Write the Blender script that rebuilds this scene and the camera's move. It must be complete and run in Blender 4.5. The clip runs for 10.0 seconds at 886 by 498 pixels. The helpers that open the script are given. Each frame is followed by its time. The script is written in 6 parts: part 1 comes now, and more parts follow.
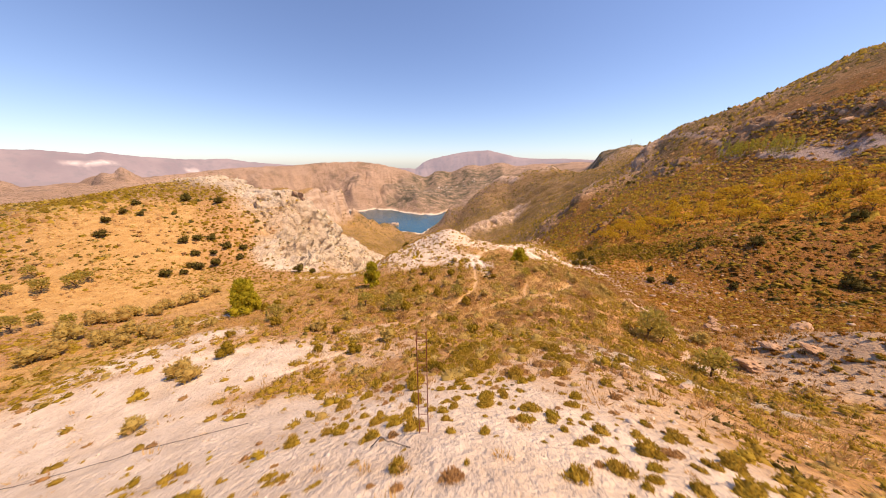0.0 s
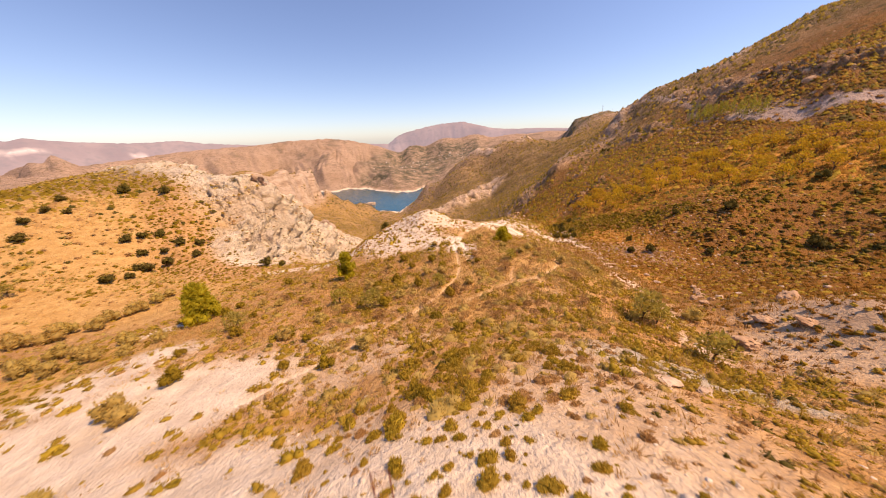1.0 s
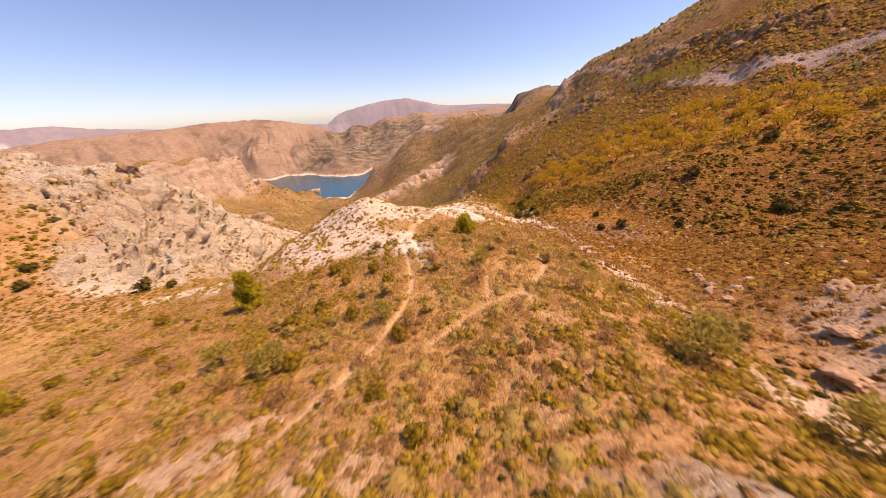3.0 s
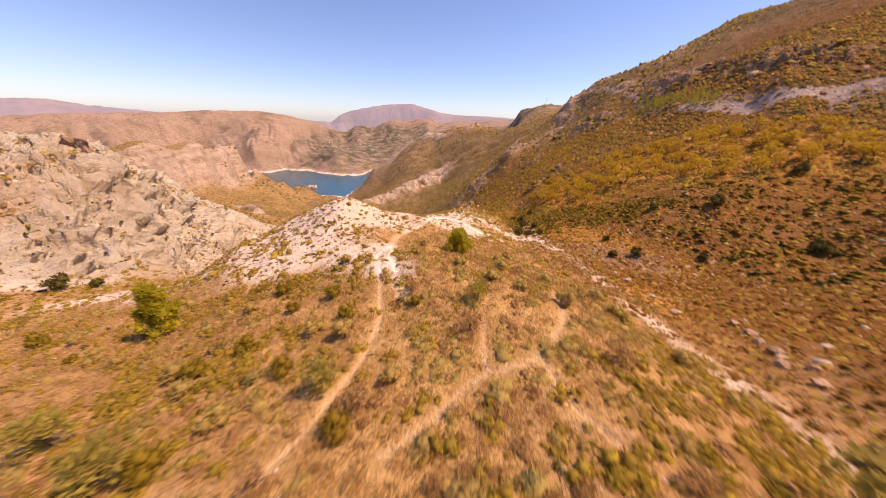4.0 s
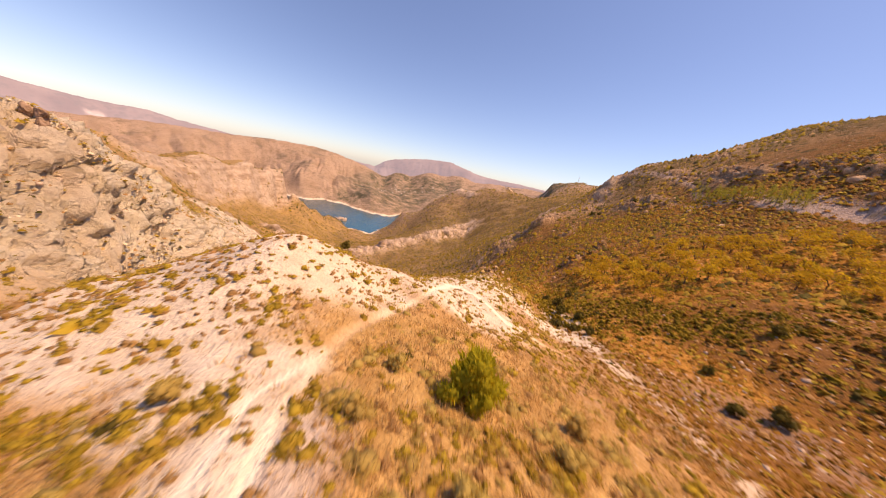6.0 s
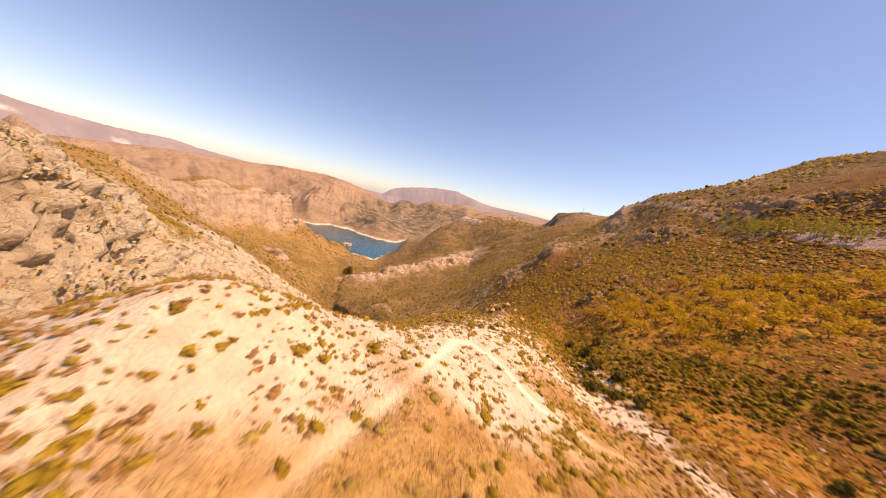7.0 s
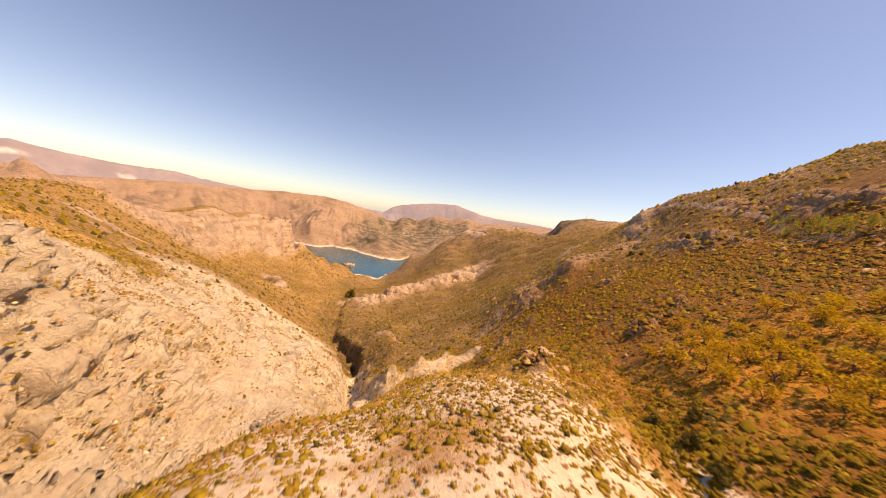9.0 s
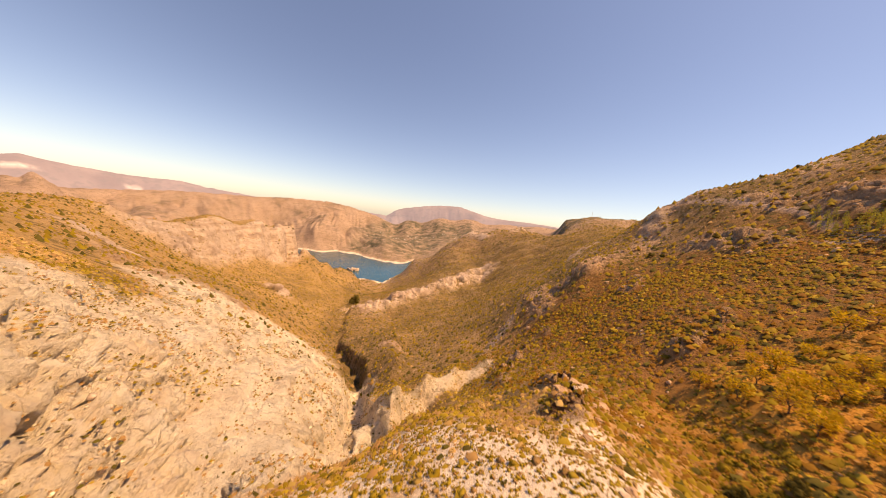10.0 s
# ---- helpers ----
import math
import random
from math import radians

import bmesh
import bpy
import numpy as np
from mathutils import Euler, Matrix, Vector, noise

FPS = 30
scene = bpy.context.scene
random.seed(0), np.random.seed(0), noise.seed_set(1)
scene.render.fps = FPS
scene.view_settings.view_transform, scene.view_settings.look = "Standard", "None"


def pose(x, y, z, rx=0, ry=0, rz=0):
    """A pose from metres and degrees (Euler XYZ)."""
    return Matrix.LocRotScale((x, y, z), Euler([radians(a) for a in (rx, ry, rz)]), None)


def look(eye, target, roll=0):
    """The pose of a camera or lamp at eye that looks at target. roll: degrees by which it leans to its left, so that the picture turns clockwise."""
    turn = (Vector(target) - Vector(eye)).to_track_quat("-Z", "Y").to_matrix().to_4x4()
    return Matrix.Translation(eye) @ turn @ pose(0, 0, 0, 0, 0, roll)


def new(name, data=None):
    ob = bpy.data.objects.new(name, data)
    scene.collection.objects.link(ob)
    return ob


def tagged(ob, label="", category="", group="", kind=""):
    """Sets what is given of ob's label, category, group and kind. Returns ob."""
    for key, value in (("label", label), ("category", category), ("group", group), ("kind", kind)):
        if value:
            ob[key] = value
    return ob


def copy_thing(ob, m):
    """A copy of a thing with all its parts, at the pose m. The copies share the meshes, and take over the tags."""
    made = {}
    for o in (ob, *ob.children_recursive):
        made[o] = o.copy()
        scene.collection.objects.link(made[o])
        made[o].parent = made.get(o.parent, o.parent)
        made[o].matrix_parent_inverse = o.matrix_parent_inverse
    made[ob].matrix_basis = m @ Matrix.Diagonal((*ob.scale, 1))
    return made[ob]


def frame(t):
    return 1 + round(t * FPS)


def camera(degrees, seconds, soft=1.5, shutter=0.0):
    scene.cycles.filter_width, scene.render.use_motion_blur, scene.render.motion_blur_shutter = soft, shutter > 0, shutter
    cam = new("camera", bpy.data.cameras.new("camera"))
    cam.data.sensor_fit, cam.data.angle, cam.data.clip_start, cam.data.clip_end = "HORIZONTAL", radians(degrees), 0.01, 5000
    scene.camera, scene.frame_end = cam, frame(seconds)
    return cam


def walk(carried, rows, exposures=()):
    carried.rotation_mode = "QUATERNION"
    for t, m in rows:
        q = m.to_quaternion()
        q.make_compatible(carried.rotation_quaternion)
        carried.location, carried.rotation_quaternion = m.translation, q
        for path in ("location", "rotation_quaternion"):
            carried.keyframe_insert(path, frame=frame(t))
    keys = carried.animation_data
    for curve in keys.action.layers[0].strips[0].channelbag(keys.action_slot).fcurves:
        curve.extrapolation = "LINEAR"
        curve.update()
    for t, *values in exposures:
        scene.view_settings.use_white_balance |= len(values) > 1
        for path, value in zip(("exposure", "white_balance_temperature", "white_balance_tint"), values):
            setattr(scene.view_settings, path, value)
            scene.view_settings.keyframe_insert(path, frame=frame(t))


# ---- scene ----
cam = camera(116.9, 10.0, soft=0.6, shutter=0.55)
METRES, EYE, TILT, LEAN, TURN = 100.0, 20.0, -17.4, 0.0, 0.0
ROWS = [
    (0.0, 0.0, 0.0, 0.0, 0.0, 0.0, -0.0),
    (0.5, 0.0014, 0.0199, 0.0078, -1.97, -2.56, 1.31),
    (1.0, 0.0032, 0.0429, 0.0152, -4.27, -5.08, 3.42),
    (1.5, 0.0066, 0.073, 0.0223, -7.4, -7.65, 6.38),
    (2.0, 0.0119, 0.1057, 0.0266, -10.59, -9.39, 8.72),
    (3.5, 0.0489, 0.2364, 0.0315, -15.5, -9.78, 6.12),
    (4.0, 0.0657, 0.2839, 0.0333, -14.62, -8.44, 2.63),
    (4.5, 0.0836, 0.3382, 0.0367, -13.37, -6.68, -1.04),
    (5.0, 0.0993, 0.3904, 0.0413, -12.27, -4.5, -3.88),
    (5.5, 0.1147, 0.4495, 0.0485, -11.28, -1.3, -6.33),
    (6.0, 0.1267, 0.5051, 0.0568, -10.61, 2.18, -7.98),
    (7.5, 0.1484, 0.6792, 0.0998, -9.63, 9.28, -9.07),
    (8.0, 0.1509, 0.7321, 0.1162, -9.39, 9.96, -8.29),
    (8.5, 0.1527, 0.7887, 0.1354, -9.01, 10.35, -7.05),
    (9.0, 0.1537, 0.8407, 0.1554, -8.58, 10.59, -5.96),
    (9.5, 0.1549, 0.8976, 0.18, -8.04, 10.77, -5.12),
    (10.0, 0.1562, 0.9501, 0.2061, -7.48, 10.87, -4.71),
]
EXPOSURES = [(0.0, 0.47, 6700, 25), (2.0, 0.42, 7350, 33), (4.0, 0.41, 6600, 34), (6.0, 0.45, 7250, 31), (8.0, 0.51, 8150, 28), (10.0, 0.52, 8700, 27)]
walk(cam, [(t, pose(0, 0, EYE, TILT, LEAN, TURN) @ pose(METRES * x, METRES * y, METRES * z, 90 + pitch, roll, yaw)) for t, x, y, z, yaw, pitch, roll in ROWS], EXPOSURES)

# ---- world and sun ----
SUN_AZ, SUN_EL = 100.0, 60.0          # degrees from +y towards +x, and above the horizon
world = bpy.data.worlds.new("sky")
scene.world = world
world.use_nodes = True
wn = world.node_tree.nodes
sky = wn.new("ShaderNodeTexSky")
sky.sky_type, sky.sun_disc = "NISHITA", False
sky.sun_elevation, sky.sun_rotation = radians(SUN_EL), radians(SUN_AZ)
sky.altitude, sky.air_density, sky.dust_density, sky.ozone_density = 800, 1.0, 0.7, 1.4
wn["Background"].inputs["Strength"].default_value = 0.116
haze = wn.new("ShaderNodeMix")         # summer haze takes a little green out of the whole sky
haze.data_type, haze.blend_type = "RGBA", "MULTIPLY"
haze.inputs[0].default_value, haze.inputs[7].default_value = 1.0, (0.87, 0.965, 1.05, 1)
world.node_tree.links.new(sky.outputs[0], haze.inputs[6])
world.node_tree.links.new(haze.outputs[2], wn["Background"].inputs[0])
sun = new("sun", bpy.data.lights.new("sun", "SUN"))
sun.data.energy, sun.data.angle, sun.data.color = 4.4, radians(0.53), (1.0, 0.755, 0.435)
sa, se = radians(SUN_AZ), radians(SUN_EL)
sun.matrix_world = look((0, 0, 0), (-math.sin(sa) * math.cos(se), -math.cos(sa) * math.cos(se), -math.sin(se)))


# ---- noise ----
def lattice(ix, iy, iz, seed):
    h = (ix * 374761393 + iy * 668265263 + iz * 2147483647 + seed * 1274126177) & 0xFFFFFFFF
    h = ((h ^ (h >> 13)) * 1274126177) & 0xFFFFFFFF
    return ((h ^ (h >> 16)) & 0xFFFF) / 32767.5 - 1.0


def vnoise(x, y, z, seed=0):
    """Smooth value noise, -1 to 1, for arrays."""
    x, y, z = np.broadcast_arrays(x, y, z)
    fx, fy, fz = np.floor(x), np.floor(y), np.floor(z)
    ix, iy, iz = fx.astype(np.int64), fy.astype(np.int64), fz.astype(np.int64)
    u, v, w = x - fx, y - fy, z - fz
    u, v, w = u * u * (3 - 2 * u), v * v * (3 - 2 * v), w * w * (3 - 2 * w)
    total = 0.0
    for dx in (0, 1):
        for dy in (0, 1):
            for dz in (0, 1):
                total = total + lattice(ix + dx, iy + dy, iz + dz, seed) * (u if dx else 1 - u) * (v if dy else 1 - v) * (w if dz else 1 - w)
    return total


def fbm(x, y, z=0.0, octaves=4, seed=0, ridged=False):
    total, amp, norm = 0.0, 1.0, 0.0
    for k in range(octaves):
        n = vnoise(x * 2.03**k + 17.3 * k, y * 2.03**k - 9.1 * k, np.asarray(z) * 2.03**k, seed + k)
        total = total + amp * ((1 - 2 * np.abs(n)) if ridged else n)
        norm, amp = norm + amp, amp * 0.5
    return total / norm


def cells(x, y, z, seed=0):
    """Blocks of broken rock: a random number for the block round each point, -1 to 1, and how far its edge is."""
    fx, fy, fz = np.floor(x).astype(np.int64), np.floor(y).astype(np.int64), np.floor(z).astype(np.int64)
    first, second, value = np.full(x.shape, 9.0), np.full(x.shape, 9.0), np.zeros(x.shape)
    for dx in (-1, 0, 1):
        for dy in (-1, 0, 1):
            for dz in (-1, 0, 1):
                ix, iy, iz = fx + dx, fy + dy, fz + dz
                px = ix + 0.5 + 0.45 * lattice(ix, iy, iz, seed + 1)
                py = iy + 0.5 + 0.45 * lattice(ix, iy, iz, seed + 2)
                pz = iz + 0.5 + 0.45 * lattice(ix, iy, iz, seed + 3)
                d = np.sqrt((x - px) ** 2 + (y - py) ** 2 + (z - pz) ** 2)
                closer = d < first
                second = np.where(closer, first, np.minimum(second, d))
                value = np.where(closer, lattice(ix, iy, iz, seed + 4), value)
                first = np.where(closer, d, first)
    return value, second - first


def smooth(a, b, v):
    k = np.clip((v - a) / (b - a), 0, 1)
    return k * k * (3 - 2 * k)


# ---- the lie of the land: crests, shoulders and gullies, each a line of (x, y, z) ----
LAND = {
    "launch slope": [(-30, -40, 26), (0, -40, 32), (30, -40, 30), (-12, -12, 20), (6, -12, 21), (26, -12, 18), (-10, 0, 12.5), (1, 4, 12.9),
                     (3, 8.4, 10.1), (3.5, 11.6, 8.3), (10, 6.6, 10.4), (10.2, 9.9, 8.8), (-1, 7.2, 10.7), (-8.3, 8.7, 7.8)],
    "launch foot": [(-25, 15.7, 0.1), (-26, 22.8, -1.3), (-1, 16.8, 5.1), (-7.5, 18.5, 2.1), (13.5, 16.1, 5.6), (6, 30.5, 0.0), (-27, 38.8, -4.5),
                    (-34, 34.3, -4.1), (-40, 10, -1.5), (-60, -10, 3), (24, 0, 10)],
    "spur crest": [(2.4, 42.2, -1.9), (13, 41.3, -0.6), (24.7, 39.2, -0.2), (15.6, 47.9, -0.5), (8.3, 50, -2.1), (24, 46.5, -1.3),
                   (11, 55.5, -0.9), (6.8, 58.1, -1.6), (18.2, 62.7, -3.0), (12, 66, -2.8), (32, 52, -4.5)],
    "spur west side": [(-5, 48.2, -4.3), (-0.8, 48.5, -3.7), (-0.5, 59.4, -3.9), (-1, 65.7, -3.7), (-9.4, 64.8, -5.5), (-17, 60.3, -7.6), (-42, 48.6, -8.7),
                       (-48.5, 85, -14.6), (-30, 72, -11.5)],
    "white knoll": [(1, 78.4, 1.0), (2.6, 80, 1.4), (4.2, 72.6, -1.6), (-1.9, 70.1, -2.6), (-10.9, 75, -4.5), (-15.4, 76.8, -5.4), (12.8, 81.2, -5.3),
                    (13.4, 92, -5.7), (17.5, 92, -7.2), (-11, 90, -6.5), (-5, 94, -5.5), (7, 86, -2.2)],
    "white crest": [(19.9, 85.2, -5.4), (15.4, 89, -5.3), (25.6, 95, -9.9), (22.2, 98.6, -8.8), (29.2, 89.4, -9.2), (26.2, 83, -8.7), (31, 106, -11.2),
                    (38, 117, -13.4), (46.7, 95.6, -16.8), (50.5, 103, -17.8), (53.2, 121.5, -19.4), (14, 108, -15.0), (24, 122, -18)],
    "spur end": [(52, 148.7, -24.5), (57.6, 172.6, -35.6), (47, 140, -22.5), (30, 145, -27), (3.5, 136, -33.2), (-5.2, 105.9, -17.9), (-6.1, 126, -28.6),
                 (20, 165, -43), (40, 178, -46), (-8.4, 151, -44)],
    "east gully": [(24.6, 28, -0.3), (24.3, 20.1, 1.0), (31.8, 23.1, -0.9), (36.8, 22.2, 1.4), (42.4, 23.1, 4.1), (47.7, 57.2, -10.8), (61.9, 72.3, -13.1),
                   (52, 84.2, -14.6), (52, 104.8, -20.2), (54.8, 111.2, -21.2), (59, 111.7, -20.4), (66, 129.6, -23.5), (40, 42, -6.5), (80, 150, -28)],
    "east foot": [(72, 63, -12.2), (81, 62.9, -9), (92.3, 55.6, -7), (89, 74.2, -2.2), (82.6, 84.6, -6), (83.2, 90.9, -8), (65.7, 102, -15),
                  (78.8, 97.8, -11.2), (67, 119.3, -19.4), (70, 40, -4), (60, 10, 7), (115.8, 74.8, 5.2), (121.6, 113.4, 1.7)],
    "orchard": [(86.3, 138.8, -15.8), (101.4, 135, -10), (104.4, 153.2, -13.3), (96, 165.3, -19.7), (109.7, 168.8, -10.8), (81.8, 165.3, -27), (132.5, 227.7, -14),
                (130, 90, 9), (140, 130, 7), (140, 170, 3)],
    "east bank": [(127, 246, -21), (132, 293, -30), (94.4, 209.4, -37), (67.6, 207, -53), (76, 258, -69), (42.5, 167.4, -42.7), (86.2, 181.5, -32), (113, 286.7, -41), (125, 325.5, -45), (133.5, 271.5, -10.5), (156.4, 290.5, -7), (175, 262.8, 2), (181, 230, 15.5), (175.7, 213.5, 16.5),
                  (79, 279, -75), (79.3, 297.6, -83), (20, 359, -127), (72, 222, -58), (60, 330, -100), (95, 235, -42)],
    "gorge rim": [(3, 195, -63), (16, 211.5, -66), (30, 226, -69), (47, 238.5, -71), (66, 248, -70), (9, 242, -92), (20, 266, -101), (14, 298, -99), (8, 373, -117), (40, 258, -88)],
    "gorge foot": [(6, 190, -71), (19, 204.5, -80), (30, 218, -82), (48, 231, -79), (64, 238, -73)],
    "road shelf": [(168, 122, 22.5), (164.4, 96.5, 20), (137.5, 125.3, 10.2), (108, 130, -3), (176, 166, 27.5), (179, 147, 31), (181.5, 142, 34), (180, 130, 34.5), (160, 101, 24.5), (186, 192, 24), (176, 120, 34), (190, 95, 37)],
    "east crest": [(208.9, 205.7, 44.5), (199, 290, 13), (218, 293.7, 31), (222, 230, 44), (225, 300, 41), (222, 314, 39), (243, 298, 57), (258, 273, 66), (312, 282, 87), (370, 283, 117),
                   (450, 250, 128), (330, 180, 105), (300, 120, 100), (280, 60, 90), (260, 0, 80), (200, 30, 42), (150, 20, 26), (330, 420, 35), (470, 420, 85)],
    "west field": [(-71, 52.9, -11.6), (-64.7, 41, -8), (-70.5, 78.7, -11.4), (-74, 80, -11.8), (-81.4, 87.7, -5.2), (-110, 60, -5), (-90, 40, -9), (-122, 87, 6),
                   (-90, 15, -5), (-130, 30, 0)],
    "west rise": [(-89.7, 115.6, 5.5), (-109, 122, 7), (-118, 148.7, 13.2), (-136, 118, 9.3), (-138, 130, 10.5), (-180, 100, 4), (-200, 160, -2), (-70, 100, -8), (-170, 200, 2)],
    "limestone crest": [(-68.3, 124.2, 6.8), (-62, 122, 1), (-109, 156, 6.4), (-106, 170, -3), (-90, 167, -9), (-57.7, 129.6, -7.7), (-55, 132, -19), (-49.6, 105.5, -15.6)],
    "limestone wall": [(-49, 148.9, -34), (-53.6, 164.2, -30), (-60, 179.4, -34), (-56.5, 182.3, -38.3), (-56.7, 213, -50), (-34.3, 178.8, -53), (-32, 203, -59),
                       (-71.8, 201, -40.6), (-95.4, 192, -21.3), (-44.6, 130.4, -41.5), (-110.7, 267.4, -48), (-118, 296, -59.5), (-67, 242, -59),
                       (-52, 114, -21), (-54, 123, -19.5), (-58.5, 124, -9.6), (-52.7, 96.7, -18), (-56, 139, -14.2), (-51, 139, -27), (-46, 164, -37.4), (-41, 171, -52),
                       (-86, 188, -28.8), (-101.5, 182, -15), (-112, 185, -11.7), (-83, 222, -43), (-26.5, 213, -62)],
    "canyon": [(-40, 112, -30), (-28, 128, -42), (-18, 146, -52), (-2, 168, -62), (0, 188, -71), (-4, 216, -84), (-27, 259, -94), (-12, 262, -112), (-14, 300, -122), (-71, 436, -158), (-89, 534, -165),
               (-98, 686, -193)],
    "west shoulder": [(-211, 326.5, -40), (-273.6, 348.4, -21), (-304.6, 354.7, -13.5), (-367, 418, -7), (-368, 448, -9), (-379, 494, -17), (-520, 700, -70), (-200, 500, -115),
                      (-600, 450, -60), (-470, 800, -46), (-480, 1000, -52), (-540, 1200, -150)],
    "mesa rim": [(-352, 500, -46), (-390, 596, -58), (-405, 700, -62), (-413, 772, -65), (-405, 900, -71), (-396, 990, -75), (-388, 1066, -78), (-404, 1095, -80)],
    "mesa foot": [(-300, 480, -62), (-350, 590, -98), (-376, 695, -114), (-384, 772, -126), (-376, 895, -150), (-370, 985, -168), (-362, 1060, -185), (-392, 1115, -190),
                  (-385, 1180, -205), (-270, 1100, -240), (-200, 900, -225), (-330, 1350, -290), (-250, 1500, -370), (-250, 700, -165)],
    "mesa tail": [(-357, 1071, -149), (-335, 1107, -174), (-315, 1212, -212), (-287, 1327, -254), (-259, 1438, -302), (-218, 1537, -356)],
    "grey outcrop": [(-67, 610, -176), (-10, 680, -172), (74, 843, -171), (173, 881, -146), (222, 848, -152), (130, 720, -163), (0, 560, -168), (150, 560, -110)],
    "lake ridge": [(505, 1300, 13), (400, 1340, -8), (285, 1420, -39), (195, 1536, -118), (41, 1697, -235), (-120, 1600, -390), (-90, 1350, -340), (541, 1230, -4), (622, 1250, -14), (770, 1500, -70), (600, 1420, -60),
                   (240, 1100, -110), (60, 1200, -230), (350, 800, -55), (-130, 1000, -270)],
    "dark hill": [(900, 1640, 82), (1010, 1560, 112), (1130, 1420, 110), (800, 1000, 60), (700, 700, 60), (900, 400, 120), (1300, 1900, 30)],
}
LAND_FAR = {
    "lake bed": [(-560, 2080, -425), (-330, 2060, -430), (-190, 1850, -425), (-230, 2250, -425), (-650, 2320, -425), (-480, 2450, -420), (-150, 2150, -420), (-60, 2000, -415), (20, 2250, -420),
                 (-420, 1850, -425)],
    "far shore": [(-1010, 2500, -400), (-860, 2560, -395), (-660, 2650, -396), (-450, 2580, -394), (-270, 2430, -390), (-160, 2380, -392), (60, 2560, -395), (150, 2350, -390),
                  (-700, 1900, -385), (-560, 1650, -380), (-900, 2200, -380), (110, 2050, -385)],
    "shore hills": [(-900, 2700, -345), (-650, 2800, -345), (-400, 2780, -335), (-250, 2650, -300), (-80, 2780, -310), (80, 3000, -290), (320, 2900, -270), (600, 2600, -250),
                    (-1848, 2318, -268), (-1564, 2529, -273), (-1256, 2703, -294), (-976, 2860, -310), (-735, 2930, -304), (-488, 2990, -318)],
    "tan spurs": [(-2193, 2549, -215), (-1924, 2767, -210), (-1634, 2955, -214), (-1379, 3088, -208), (-1113, 3198, -214), (-894, 3269, -205), (-671, 3325, -215), (-444, 3365, -225)],
    "tan hills": [(-2757, 2840, -190), (-2558, 3027, -129), (-2342, 3203, -62), (-2080, 3386, -47), (-1712, 3593, -22), (-1477, 3700, 4), (-1261, 3782, 30), (-1059, 3846, 32),
                  (-862, 3897, 24), (-695, 3931, -16), (-568, 3953, -55), (-331, 3981, -121), (-1100, 1900, -260), (-1000, 1300, -200), (-1700, 2050, -230)],
    "west country": [(-2000, 1400, -90), (-1900, 900, -60), (-1300, 800, -130), (-2100, 1900, -110), (-3200, 2000, -180), (-3500, 2700, -175), (-3000, 3200, -165),
                     (-2600, 1000, -120), (-3600, 1200, -170), (-800, 300, -60), (-900, 0, 0)],
    "village apron": [(-100, 3500, -250), (250, 3600, -190), (600, 3700, -110), (100, 4000, -130), (-200, 3750, -190)],
    "great mountain": [(-420, 4350, -60), (-260, 4420, 62), (-150, 4480, 92), (-20, 4500, 92), (75, 4520, 132), (420, 4560, 200), (760, 4520, 212), (960, 4450, 176),
                       (1080, 4400, 103), (1460, 4280, 88), (1860, 4140, 84), (2120, 4020, 58), (500, 4150, 40), (900, 3700, -60), (1300, 3300, -50)],
    "behind": [(0, -300, 90), (-400, -300, 40), (400, -300, 130), (-1500, -1500, 60), (1500, -1500, 200), (0, -3000, 150), (-4000, -500, 60), (2500, 0, 260), (3500, 2500, 150),
               (2500, 3500, 60), (1700, 2600, 0), (3500, -2500, 200)],
}
LAKE_Z = -400.0
HUB = np.array((3.0, -8.0))            # the sheet of ground is ruled in rings round this point


def warp(x, y):
    """Plan coordinates in which near and far features lie about equally dense."""
    dx, dy = np.asarray(x, float) - HUB[0], np.asarray(y, float) - HUB[1]
    r = np.hypot(dx, dy) + 1e-9
    k = np.log1p(r / 40.0) / r * 10.0
    return dx * k, dy * k


_lines = np.array([p for lines in (LAND, LAND_FAR) for line in lines.values() for p in line], float)
_u, _v = warp(_lines[:, 0], _lines[:, 1])
SOFT = 0.12 + 0.75 * smooth(1800, 3000, np.hypot(_lines[:, 0] - HUB[0], _lines[:, 1] - HUB[1]))   # far summits are rounder
_phi = np.sqrt((_u[:, None] - _u) ** 2 + (_v[:, None] - _v) ** 2 + SOFT**2)
_n = len(_lines)
_system = np.zeros((_n + 1, _n + 1))
_system[:_n, :_n] = _phi - 0.02 * np.eye(_n)
_system[_n, :_n] = _system[:_n, _n] = 1
_weights = np.linalg.solve(_system, np.append(_lines[:, 2], 0))


def lie(x, y):
    """Height of the smooth land through the crest and gully lines."""
    x, y = np.ravel(x), np.ravel(y)
    out = np.empty(len(x))
    for i in range(0, len(x), 40000):
        u, v = warp(x[i:i + 40000], y[i:i + 40000])
        d = np.sqrt((u[:, None] - _u) ** 2 + (v[:, None] - _v) ** 2 + SOFT**2)
        out[i:i + 40000] = d @ _weights[:_n] + _weights[_n]
    return out


